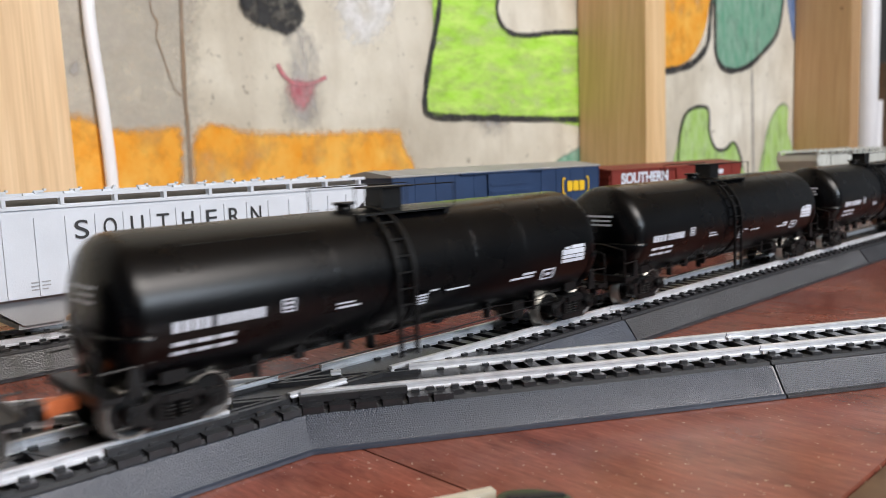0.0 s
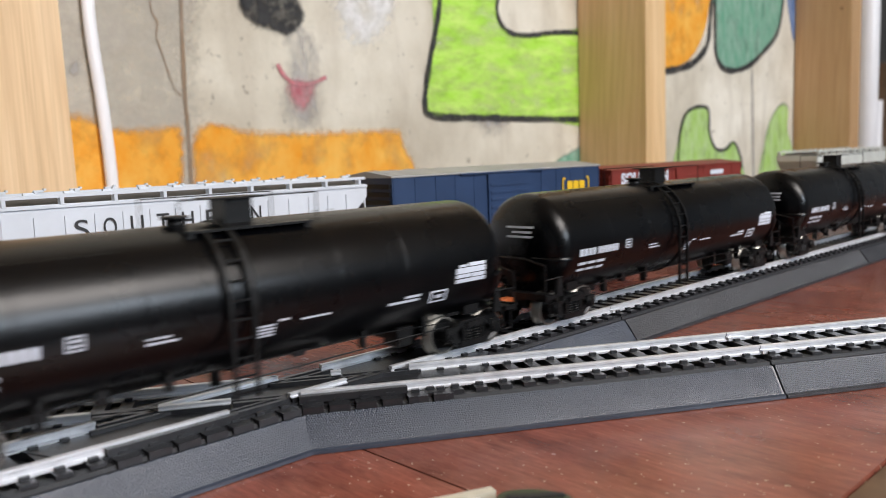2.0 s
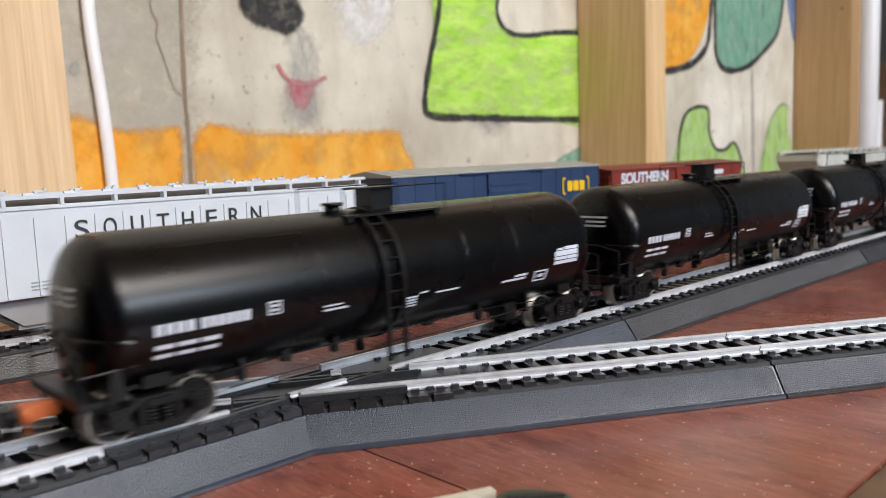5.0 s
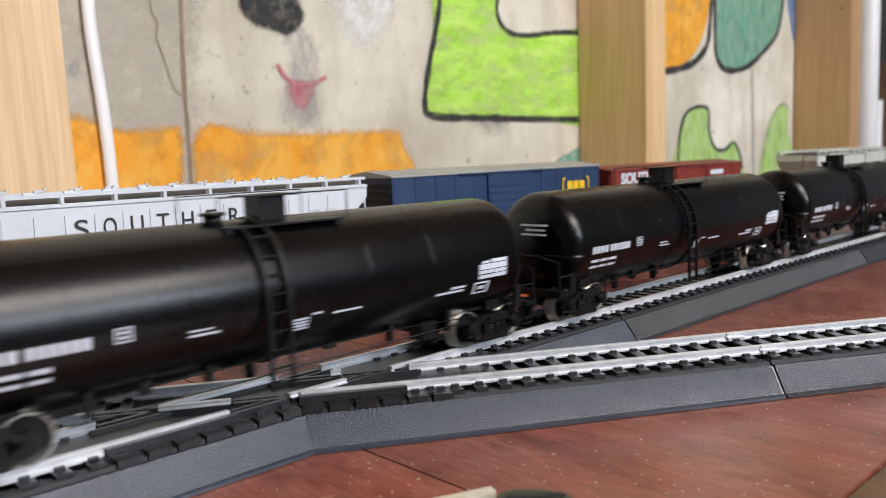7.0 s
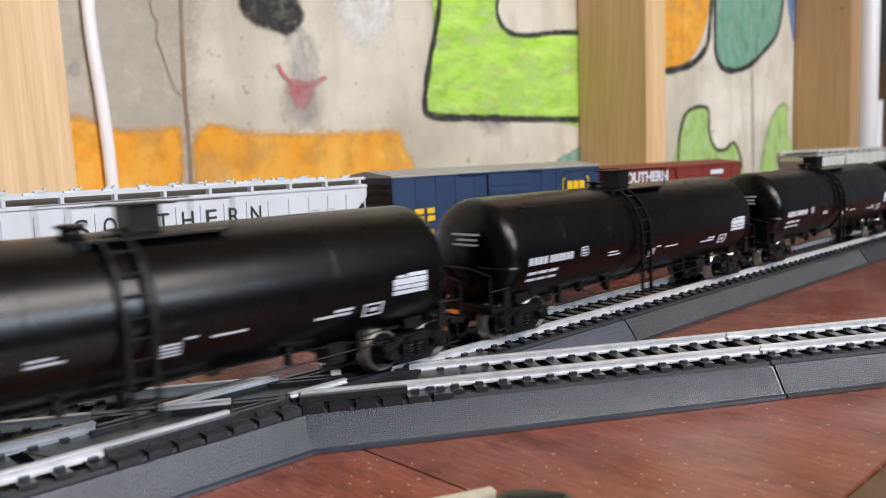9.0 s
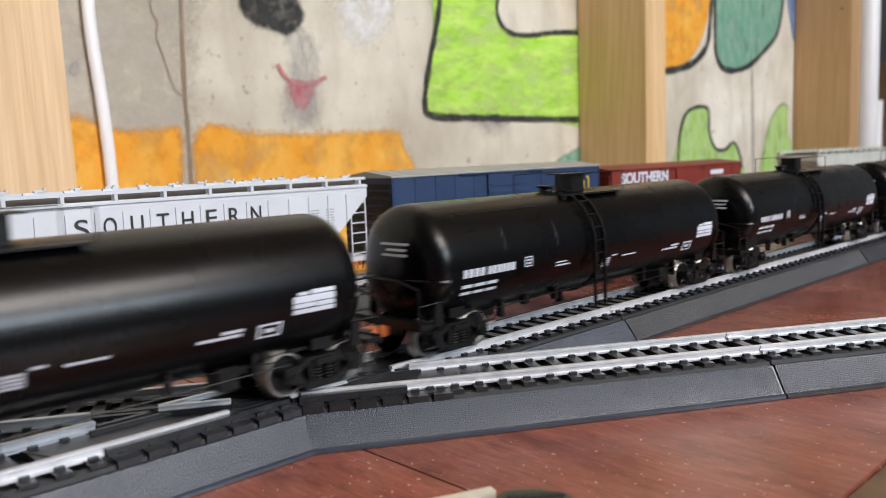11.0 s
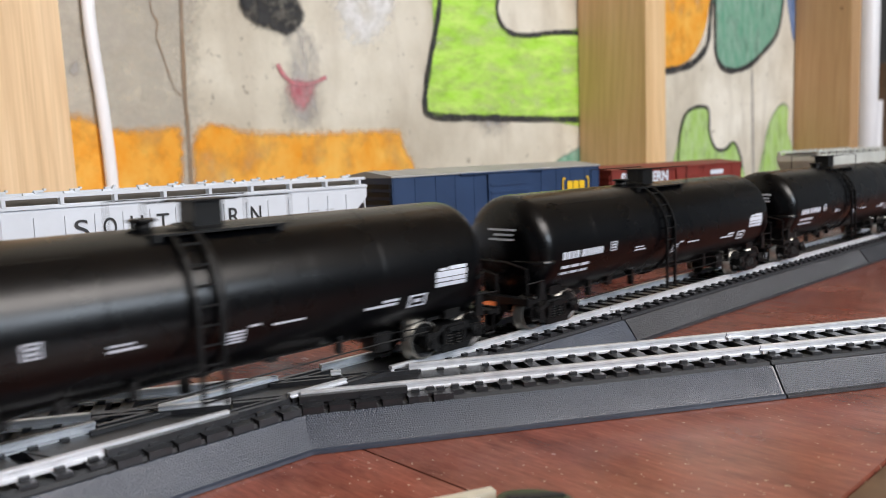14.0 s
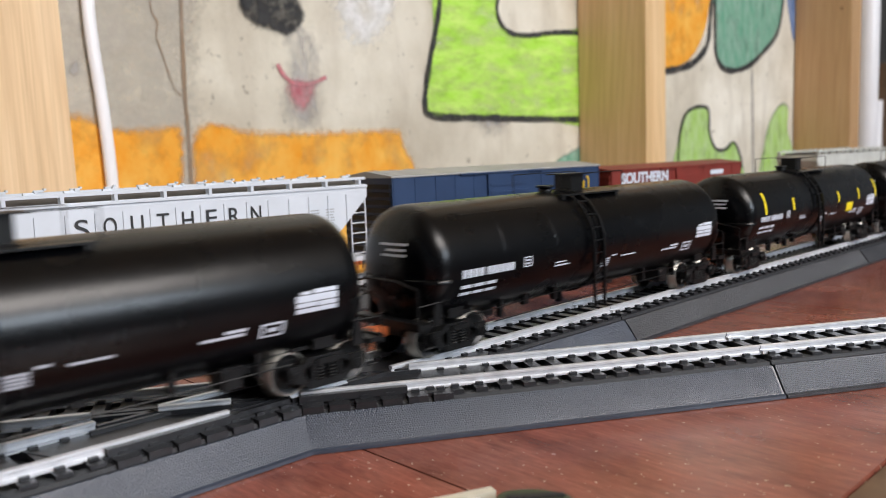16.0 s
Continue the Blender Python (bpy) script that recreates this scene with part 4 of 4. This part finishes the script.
    mark([(-0.0700, -0.0658, 0.0178, 0.0188), (-0.0650, -0.0606, 0.0178, 0.0188), (-0.0598, -0.0556, 0.0178, 0.0188), (-0.0700, -0.0658, 0.0158, 0.0167), (-0.0650, -0.0606, 0.0158, 0.0167), (-0.0598, -0.0556, 0.0158, 0.0167)], "rows of small white bars")
    mark([(-0.0440, -0.0436, 0.0209, 0.0240), (-0.0410, -0.0406, 0.0209, 0.0240), (-0.0436, -0.0410, 0.0237, 0.0240), (-0.0436, -0.0410, 0.0209, 0.0212), (-0.0432, -0.0414, 0.0217, 0.0222), (-0.0432, -0.0414, 0.0227, 0.0232)], "small white framed panel")
    mark([(-0.0288, -0.0218, 0.0192, 0.0197), (-0.0288, -0.0235, 0.0203, 0.0207)], "thin white bars")
    mark([(-0.0046, 0.0012, 0.0158, 0.0163), (-0.0046, 0.0012, 0.0166, 0.0171), (-0.0046, 0.0012, 0.0174, 0.0179), (-0.0046, 0.0012, 0.0182, 0.0187), (0.0020, 0.0048, 0.0190, 0.0195)], "small white bars by the ladder")
    mark([(0.0080, 0.0165, 0.0183, 0.0188)], "thin white bar")
    mark([(0.0592, 0.0622, 0.0242, 0.0249), (0.0628, 0.0695, 0.0242, 0.0252), (0.0580, 0.0695, 0.0224, 0.0240), (0.0580, 0.0640, 0.0212, 0.0222), (0.0642, 0.0695, 0.0211, 0.0222), (0.0580, 0.0695, 0.0198, 0.0209)], "white data panel of unreadable rows")
    mark([(0.0345, 0.0450, 0.0172, 0.0179), (0.0400, 0.0455, 0.0183, 0.0190)], "thin white bars")
    mark([(0.0490, 0.0497, 0.0156, 0.0190), (0.0545, 0.0552, 0.0156, 0.0190), (0.0490, 0.0552, 0.0185, 0.0190), (0.0490, 0.0552, 0.0156, 0.0161), (0.0508, 0.0535, 0.0168, 0.0178)], "small white framed panel")
    bm = bmesh.new()
    for z, y0, y1 in ((0.0316, -0.0075, 0.0035), (0.0300, -0.0068, 0.0010), (0.0285, -0.0072, 0.0030)):
        row = []
        for i in range(9):
            y = y0 + (y1 - y0) * i / 8
            pair = []
            for zz in (z, z + 0.0007):
                rho = math.hypot(y, zz - TANK_Z) / TANK_R
                ang = math.asin(min(1, rho ** 1.25))
                pair.append(bm.verts.new((-TANK_L + cap * (1 - math.cos(ang) ** 0.80) - 0.00012, y, zz)))
            row.append(pair)
        for (a, b), (c, d) in zip(row, row[1:]):
            bm.faces.new((a, b, d, c))
    part("lettering", bm, WHITE, tank, "small white bars on the tank head")
    return car


CARS = [tank_car()]
for _ in range(13):
    CARS.append(copy_thing(CARS[0], pose(0, 0, RAIL_Z)))
# one car carries its small panel under the data rows
for mark in [o for o in CARS[5].children_recursive if o.name.startswith("lettering")]:
    low = min(v.co.x for v in mark.data.vertices)
    if 0.034 < low < 0.050:
        mark.location.x += 0.0075
# one car wears yellow reflective marks
striped = CARS[12]
tagged(striped, "black model tank car with yellow reflective stripes")
for x in (-0.0665, -0.0375, -0.009, 0.017, 0.045, 0.0705):
    bm = bmesh.new()
    on_tank(bm, x, x + 0.0018, 0.0250, 0.0305 if abs(x) < 0.06 else 0.0345, 0.0002)
    part("reflective_stripe", bm, STRIPE, striped, "yellow reflective stripe")
bm = bmesh.new()
on_tank(bm, 0.029, 0.0375, 0.0195, 0.0240, 0.0002)
part("reflective_panel", bm, STRIPE, striped, "yellow square panel")


# ---- parked cars on the siding ----
NEAR_Y, FAR_Y = 0.1108, 0.1472


def hopper(x0, x1, mat, label, lettered):
    cx, half = (x0 + x1) / 2, (x1 - x0) / 2
    car = thing("hopper_car", label, "hopper car", pose(cx, SIDE_Y, RAIL_Z), "parked cars")
    w = (FAR_Y - NEAR_Y) / 2
    z0, z1, zr = 0.0143, 0.0445, 0.0468
    bm = bmesh.new()
    plate(bm, [(-half, z1), (-half, z1 - 0.0055), (-half + 0.0265, z0), (half - 0.0265, z0), (half, z1 - 0.0055), (half, z1)], -w, w)
    body = part("body", bm, mat, car, "ribbed side panels", 0.0004)
    bm = bmesh.new()
    pts = [(-w + 0.0015, z1 - 0.0004), (-w * 0.55, zr - 0.001), (0, zr), (w * 0.55, zr - 0.001), (w - 0.0015, z1 - 0.0004)]
    a = [bm.verts.new((-half + 0.001, y, z)) for y, z in pts]
    b = [bm.verts.new((half - 0.001, y, z)) for y, z in pts]
    for i in range(4):
        bm.faces.new((a[i], a[i + 1], b[i + 1], b[i]))
    bm.faces.new(a)
    bm.faces.new(b[::-1])
    part("roof", bm, HOPPER_ROOF, car, "roof sheets darkened for the shade behind the top rail")
    step, phase = 0.0098, (0.1014 - cx) % 0.0098
    for i in range(-9, 9):
        x = phase + i * step
        if abs(x) > half - 0.003:
            continue
        zb = max(z0, z0 + 0.0247 * (1 - (half - abs(x)) / 0.0265))
        for s in (-1, 1):
            bm = bmesh.new()
            box(bm, x - 0.00035, x + 0.00035, min(s * (w - 0.0002), s * (w + 0.0005)), max(s * (w - 0.0002), s * (w + 0.0005)), zb + 0.0004, z1 - 0.0040)
            part("rib", bm, mat, body)
    # open top rail carried on short posts
    for s in (-1, 1):
        bm = bmesh.new()
        y0, y1 = sorted((s * (w - 0.0022), s * (w + 0.0006)))
        box(bm, -half + 0.001, half - 0.001, y0, y1, z1 + 0.0022, z1 + 0.0033)
        for i in range(11):
            x = -half + 0.004 + i * (2 * half - 0.008) / 10
            box(bm, x - 0.0006, x + 0.0006, y0, y1, z1 - 0.0003, z1 + 0.0023)
        box(bm, -half, half, y0, y1, z1 - 0.0012, z1 - 0.0002)
        part("running_board", bm, mat, car, bevel=0.0001)
        for i in range(14):
            x = -half + 0.010 + i * (2 * half - 0.02) / 13
            bm = bmesh.new()
            box(bm, x - 0.0022, x + 0.0012, s * (w - 0.002) - 0.0007, s * (w - 0.002) + 0.0007, z1 + 0.0034, z1 + 0.0042)
            tube(bm, (x + 0.0016, s * (w - 0.002) - 0.001, z1 + 0.0043), (x + 0.0016, s * (w - 0.002) + 0.001, z1 + 0.0043), 0.0005, 6)
            part("hatch_latch", bm, mat, car)
    # slope sheets and outlet bays below
    for k in (-1, 0, 1):
        x = k * 0.044
        bm = bmesh.new()
        plate(bm, [(x - 0.020, z0 + 0.001), (x + 0.020, z0 + 0.001), (x + 0.006, 0.0045), (x - 0.006, 0.0045)], -w + 0.004, w - 0.004)
        box(bm, x - 0.0075, x + 0.0075, -w + 0.005, w - 0.005, 0.0032, 0.0050)
        part("outlet_bay", bm, GREY_DARK, car, "sloped grey outlet bay", 0.0003)
    for s in (-1, 1):
        bm = bmesh.new()
        box(bm, min(s * (half - 0.03), s * half), max(s * (half - 0.03), s * half), -0.004, 0.004, 0.0088, 0.0125)
        box(bm, min(s * (half - 0.012), s * half), max(s * (half - 0.012), s * half), -w, w, 0.0105, 0.0125)
        for y in (-w + 0.0005, w - 0.0005):
            for xx in (s * (half - 0.001), s * (half - 0.009)):
                tube(bm, (xx, y, 0.0105), (xx, y, z1 - 0.002), 0.0004, 6)
            for q in range(6):
                tube(bm, (s * (half - 0.001), y, 0.014 + q * 0.0045), (s * (half - 0.009), y, 0.014 + q * 0.0045), 0.0003, 5)
        part("end_frame", bm, mat, car, "open end frame with ladders")
    for s in (-1, 1):
        truck(car, s * (half - 0.018))
        coupler(car, s * half, s, ORANGE)
    if lettered:
        yf = -w - 0.0002
        for ch, x in zip("SOUTHERN", [0.0965 + 0.00965 * k for k in range(8)]):
            letters(ch, 0.0064, 0.0046, INK, "lettering", body, pose(x - cx, yf - 0.0001, 0.0475 - RAIL_Z), bold=0.00002)
        for ch, x in [('8', 0.1062), ('8', 0.1158), ('0', 0.1351), ('9', 0.1448), ('1', 0.1544)]:
            letters(ch, 0.0046, 0.0028 if ch != "1" else 0.0006, INK, "lettering", body, pose(x - cx, yf, 0.0397 - RAIL_Z))
        for x, z, wd, n in ((0.1145, 0.0300, 0.0065, 3), (0.1580, 0.0300, 0.0065, 4), (0.1922, 0.0465, 0.0045, 9), (0.2000, 0.0465, 0.0042, 7), (0.0650, 0.0310, 0.006, 3), (0.0820, 0.0310, 0.006, 3)):
            bm = bmesh.new()
            for q in range(n):
                box(bm, x - cx - wd / 2, x - cx + wd / 2 * (0.7 if q % 3 == 2 else 1), yf - 0.0001, yf, z - RAIL_Z - q * 0.0012, z - RAIL_Z - q * 0.0012 + 0.0004)
            part("lettering", bm, GREY_DARK, body, "tiny unreadable grey text bars")
    return car


hopper(0.0330, 0.2207, GREY_PAINT, "pale grey covered hopper car with black lettering", True)
PALE_GREEN = painted("weathered_pale_grey", (0.54, 0.56, 0.53), 0.5, 0.1)
hopper(0.7276, 0.7276 + 0.18, PALE_GREEN, "weathered pale grey hopper car far down the siding", False)


def boxcar(x0, x1, mat, roof_mat, top, label, door, seams, end_mat):
    cx, half = (x0 + x1) / 2, (x1 - x0) / 2
    car = thing("boxcar", label, "boxcar", pose(cx, SIDE_Y, RAIL_Z), "parked cars")
    w = (FAR_Y - NEAR_Y) / 2
    z0, z1 = 0.0085, top - RAIL_Z - 0.0020
    bm = bmesh.new()
    box(bm, -half, half, -w, w, z0, z1)
    body = part("body", bm, mat, car, bevel=0.0003)
    for s in (-1, 1):
        bm = bmesh.new()
        for k in range(9):
            zz = z0 + 0.003 + k * (z1 - z0 - 0.005) / 9
            box(bm, min(s * half, s * (half + 0.0009)), max(s * half, s * (half + 0.0009)), -w + 0.001, w - 0.001, zz, zz + 0.0022)
        part("ribbed_end", bm, end_mat, body, "ribbed car end", 0.0003)
    for i in range(seams + 1):
        x = -half + 0.001 + i * (2 * half - 0.002) / seams
        bm = bmesh.new()
        box(bm, x - 0.0003, x + 0.0003, -w - 0.00025, -w + 0.0002, z0 + 0.001, z1 - 0.001)
        part("rib", bm, mat, body)
    d0, d1 = door
    bm = bmesh.new()
    box(bm, d0 - cx, d1 - cx, -w - 0.0012, -w - 0.0001, z0 + 0.001, z1 - 0.0015)
    door_ob = part("door", bm, mat, car, "sliding door with pressed ribs", 0.0002)
    for k in range(8):
        zz = z0 + 0.004 + k * (z1 - z0 - 0.008) / 8
        bm = bmesh.new()
        box(bm, d0 - cx + 0.0015, d1 - cx - 0.0015, -w - 0.0017, -w - 0.0011, zz, zz + 0.0012)
        part("door_rib", bm, mat, door_ob)
    bm = bmesh.new()
    box(bm, d0 - cx - 0.02, d1 - cx + 0.012, -w - 0.0016, -w - 0.0002, z1 - 0.0012, z1 - 0.0004)
    part("door_track", bm, mat, car)
    bm = bmesh.new()
    box(bm, d0 - cx - 0.02, d1 - cx + 0.012, -w - 0.0016, -w - 0.0002, z0 + 0.0002, z0 + 0.0009)
    part("door_track", bm, mat, car)
    bm = bmesh.new()
    pts = [(-w - 0.0007, z1 - 0.0006), (-w - 0.0007, z1 + 0.0002), (0, z1 + 0.0026), (w + 0.0007, z1 + 0.0002), (w + 0.0007, z1 - 0.0006)]
    a = [bm.verts.new((-half - 0.0008, y, z)) for y, z in pts]
    b = [bm.verts.new((half + 0.0008, y, z)) for y, z in pts]
    for i in range(4):
        bm.faces.new((a[i], a[i + 1], b[i + 1], b[i]))
    bm.faces.new(a)
    bm.faces.new(b[::-1])
    roof = part("roof", bm, roof_mat, car, "low ribbed roof")
    for i in range(15):
        x = -half + 0.004 + i * (2 * half - 0.008) / 14
        bm = bmesh.new()
        for s in (-1, 1):
            v = [bm.verts.new((x + q * 0.0006, s * yy, zz)) for yy, zz in ((0, z1 + 0.0030), (w + 0.0004, z1 + 0.0007)) for q in (-1, 1)]
            bm.faces.new((v[0], v[1], v[3], v[2]))
        part("roof_rib", bm, roof_mat, roof)
    bm = bmesh.new()
    box(bm, -half + 0.002, half - 0.002, -0.004, 0.004, 0.0070, 0.0090)
    part("underframe", bm, FRAME_BLACK, car)
    for s in (-1, 1):
        truck(car, s * (half - 0.022))
        coupler(car, s * half, s, FRAME_BLACK)
    return car, body, cx, w


car, body, cx, w = boxcar(0.2356, 0.3981, BLUE, ROOF, 0.0611, "dark blue model boxcar with yellow marks and grey roof", (0.2996, 0.3325), 12, FRAME_BLACK)
bm = bmesh.new()
bx0, bx1, bz0, bz1 = 0.3623, 0.3866, 0.0438, 0.0523
yf = -w - 0.0006
for s, x in ((1, bx0 - cx), (-1, bx1 - cx)):
    box(bm, x - 0.0005, x + 0.0005, yf - 0.0001, yf, bz0 - RAIL_Z, bz1 - RAIL_Z)
    for z in (bz0, bz1):
        box(bm, min(x, x + s * 0.0022), max(x, x + s * 0.0022), yf - 0.0001, yf, z - RAIL_Z - 0.0005, z - RAIL_Z + 0.0005)
for k in range(3):
    x = bx0 - cx + 0.0036 + k * (bx1 - bx0 - 0.0072) / 3
    box(bm, x + 0.0004, x + (bx1 - bx0 - 0.0072) / 3 - 0.0004, yf - 0.0001, yf, bz0 - RAIL_Z + 0.0012, bz1 - RAIL_Z - 0.0016)
part("emblem", bm, YELLOW, body, "yellow block emblem between brackets")
bm = bmesh.new()
for x, z, wd in ((0.2515, 0.0405, 0.006), (0.2590, 0.0405, 0.005), (0.2515, 0.0368, 0.006), (0.2590, 0.0368, 0.005), (0.2560, 0.0300, 0.009)):
    box(bm, x - cx - wd / 2, x - cx + wd / 2, yf - 0.0001, yf, z - RAIL_Z, z - RAIL_Z + 0.0026)
part("lettering", bm, YELLOW, body, "yellow bars of unreadable text")
car, body, cx, w = boxcar(0.4111, 0.582, OXIDE, OXIDE, 0.0569, "oxide red model boxcar with white lettering", (0.4111 + 0.075, 0.4111 + 0.105), 12, OXIDE)
letters("SOUTHERN", 0.0073, 0.0552, WHITE, "lettering", body, pose(0.4485 - cx, -w - 0.0006, 0.0493 - RAIL_Z), bold=0.0004)
bm = bmesh.new()
yf = -w - 0.0006
box(bm, 0.4485 - cx - 0.02, 0.4485 - cx + 0.004, yf - 0.0001, yf, 0.0493 - RAIL_Z - 0.0085, 0.0493 - RAIL_Z - 0.0050)
part("lettering", bm, WHITE, body, "white bar of unreadable text")
bm = bmesh.new()
box(bm, 0.543 - cx - 0.0095, 0.543 - cx + 0.0095, yf - 0.0001, yf, 0.0491 - RAIL_Z - 0.0016, 0.0491 - RAIL_Z + 0.0016)
part("lettering", bm, WHITE, body, "white bars of unreadable text")

# ---- small things round the layout ----
def cable():
    cu_pts = [(0.2016, 0.2082), (0.2006, 0.1763), (0.2014, 0.1478), (0.2036, 0.1189), (0.2055, 0.0857), (0.2063, 0.0557), (0.206, 0.0215), (0.2036, -0.0167)]
    bm = bmesh.new()
    lo = smooth_loop(cu_pts, 6, False)
    rings = []
    for x, z in lo:
        rings.append([bm.verts.new((x + 0.0043 * math.cos(t), 0.3663 + 0.0030 * math.sin(t), z)) for t in (2 * math.pi * i / 14 for i in range(14))])
    for a, b in zip(rings, rings[1:]):
        for i in range(14):
            bm.faces.new((a[i], a[(i + 1) % 14], b[(i + 1) % 14], b[i])).smooth = True
    return solid("power_cable", bm, PVC, "white flat power cable hanging beside the stud", "cable")


cable()
pipe = thing("drain_pipe", "white plastic pipe running up beside the stud", "pipe", pose(1.4708, 0.318, 0))
bm = bmesh.new()
tube(bm, (0, 0, FLOOR_Z), (0, 0, CEIL_Z - 0.1), 0.0170, 24)
part("pipe_run", bm, PVC, pipe)
bm = bmesh.new()
tube(bm, (0.040, 0.0, FLOOR_Z), (0.040, 0.0, 0.135), 0.0120, 20)
part("pipe_stub", bm, PVC, pipe)
cab = thing("metal_cabinet", "dark slate metal box standing against the wall", "cabinet", pose(1.62, 0.30, 0))
bm = bmesh.new()
box(bm, -0.10, 0.20, -0.06, 0.065, 0.20, 0.32)
part("body", bm, SLATE, cab, bevel=0.004)
bm = bmesh.new()
box(bm, -0.10, 0.20, -0.05, 0.065, FLOOR_Z, 0.199)
part("stand", bm, DARK_WOOD, cab, "dark brown wooden stand", 0.003)

# olive tool with pale jaws lying near the table's edge
tool = thing("hand_tool", "olive plastic hand tool with pale jaws lying on the boards", "tool", pose(0.1026, -0.0823, 0.0002, 0, 0, -42))
bm = bmesh.new()
lo = [(0.0080 * math.cos(t) + 0.001 * math.cos(2 * t), 0.0066 * math.sin(t)) for t in (2 * math.pi * i / 36 for i in range(36))]
a = [bm.verts.new((x, y, 0.0)) for x, y in lo]
b = [bm.verts.new((x, y, 0.0042)) for x, y in lo]
c = [bm.verts.new((x * 0.88, y * 0.82, 0.0060)) for x, y in lo]
for p, q in ((a, b), (b, c)):
    for i in range(36):
        bm.faces.new((p[i], p[(i + 1) % 36], q[(i + 1) % 36], q[i])).smooth = True
bm.faces.new(c)
bm.faces.new(a[::-1])
part("handle", bm, OLIVE, tool, "olive green moulded handle")
bm = bmesh.new()
box(bm, -0.0040, 0.0065, 0.0012, 0.0026, 0.0058, 0.0064)
part("inlay", bm, INK, tool, "black inlay", 0.0003)
for k, (y, mat) in enumerate(((0.0088, CREAM), (0.0052, PVC))):
    bm = bmesh.new()
    box(bm, -0.024, -0.0030 - k * 0.004, y - 0.0011, y + 0.0011, 0.0002, 0.0056)
    bm.transform(pose(0, 0, 0, 0, 0, 20))
    part("jaw", bm, mat, tool, "pale plastic jaw", 0.0006)

# ---- what moves: the train rolls by ----
SPEED_T = [0, 1, 2, 3, 4.2, 5.3, 6.3, 7, 8, 9.2, 10.2, 11.3, 12, 13, 14, 15, 16.0]
SPEED_V = [0.11695, 0.11401, 0.11115, 0.1086, 0.10766, 0.10769, 0.10784, 0.10766, 0.10691, 0.10569, 0.1055, 0.10602, 0.10666, 0.10771, 0.10975, 0.11338, 0.11725]
GRID = np.linspace(0, 16, 1601)
SPEEDS = np.interp(GRID, SPEED_T, SPEED_V)
GONE = np.concatenate([[0], np.cumsum((SPEEDS[1:] + SPEEDS[:-1]) / 2 * 0.01)])


def travelled(t):
    return float(np.interp(t, GRID, GONE))


SLACK = [0.0, 0.0, -0.0016, -0.0002, 0.0016, 0.0003, -0.0004, -0.0018, -0.0014, -0.0006, -0.0005, -0.0012, 0.0, 0.0]  # play in the couplers


def motions():
    first = -0.0442
    for i, car in enumerate(CARS):
        x = first + CAR_PITCH * i + SLACK[i]
        walk(car, [(0.5 * k, pose(x - travelled(0.5 * k), 0, RAIL_Z)) for k in range(33)])
        for ws in [o for o in car.children_recursive if o.name.startswith("wheelset")]:
            c = ws.location.copy()
            times = [2 * k / 30 for k in range(241)]
            walk(ws, [(t, pose(c.x, c.y, c.z, 0, -math.degrees(travelled(t) / WHEEL_R), 0)) for t in times])


motions()
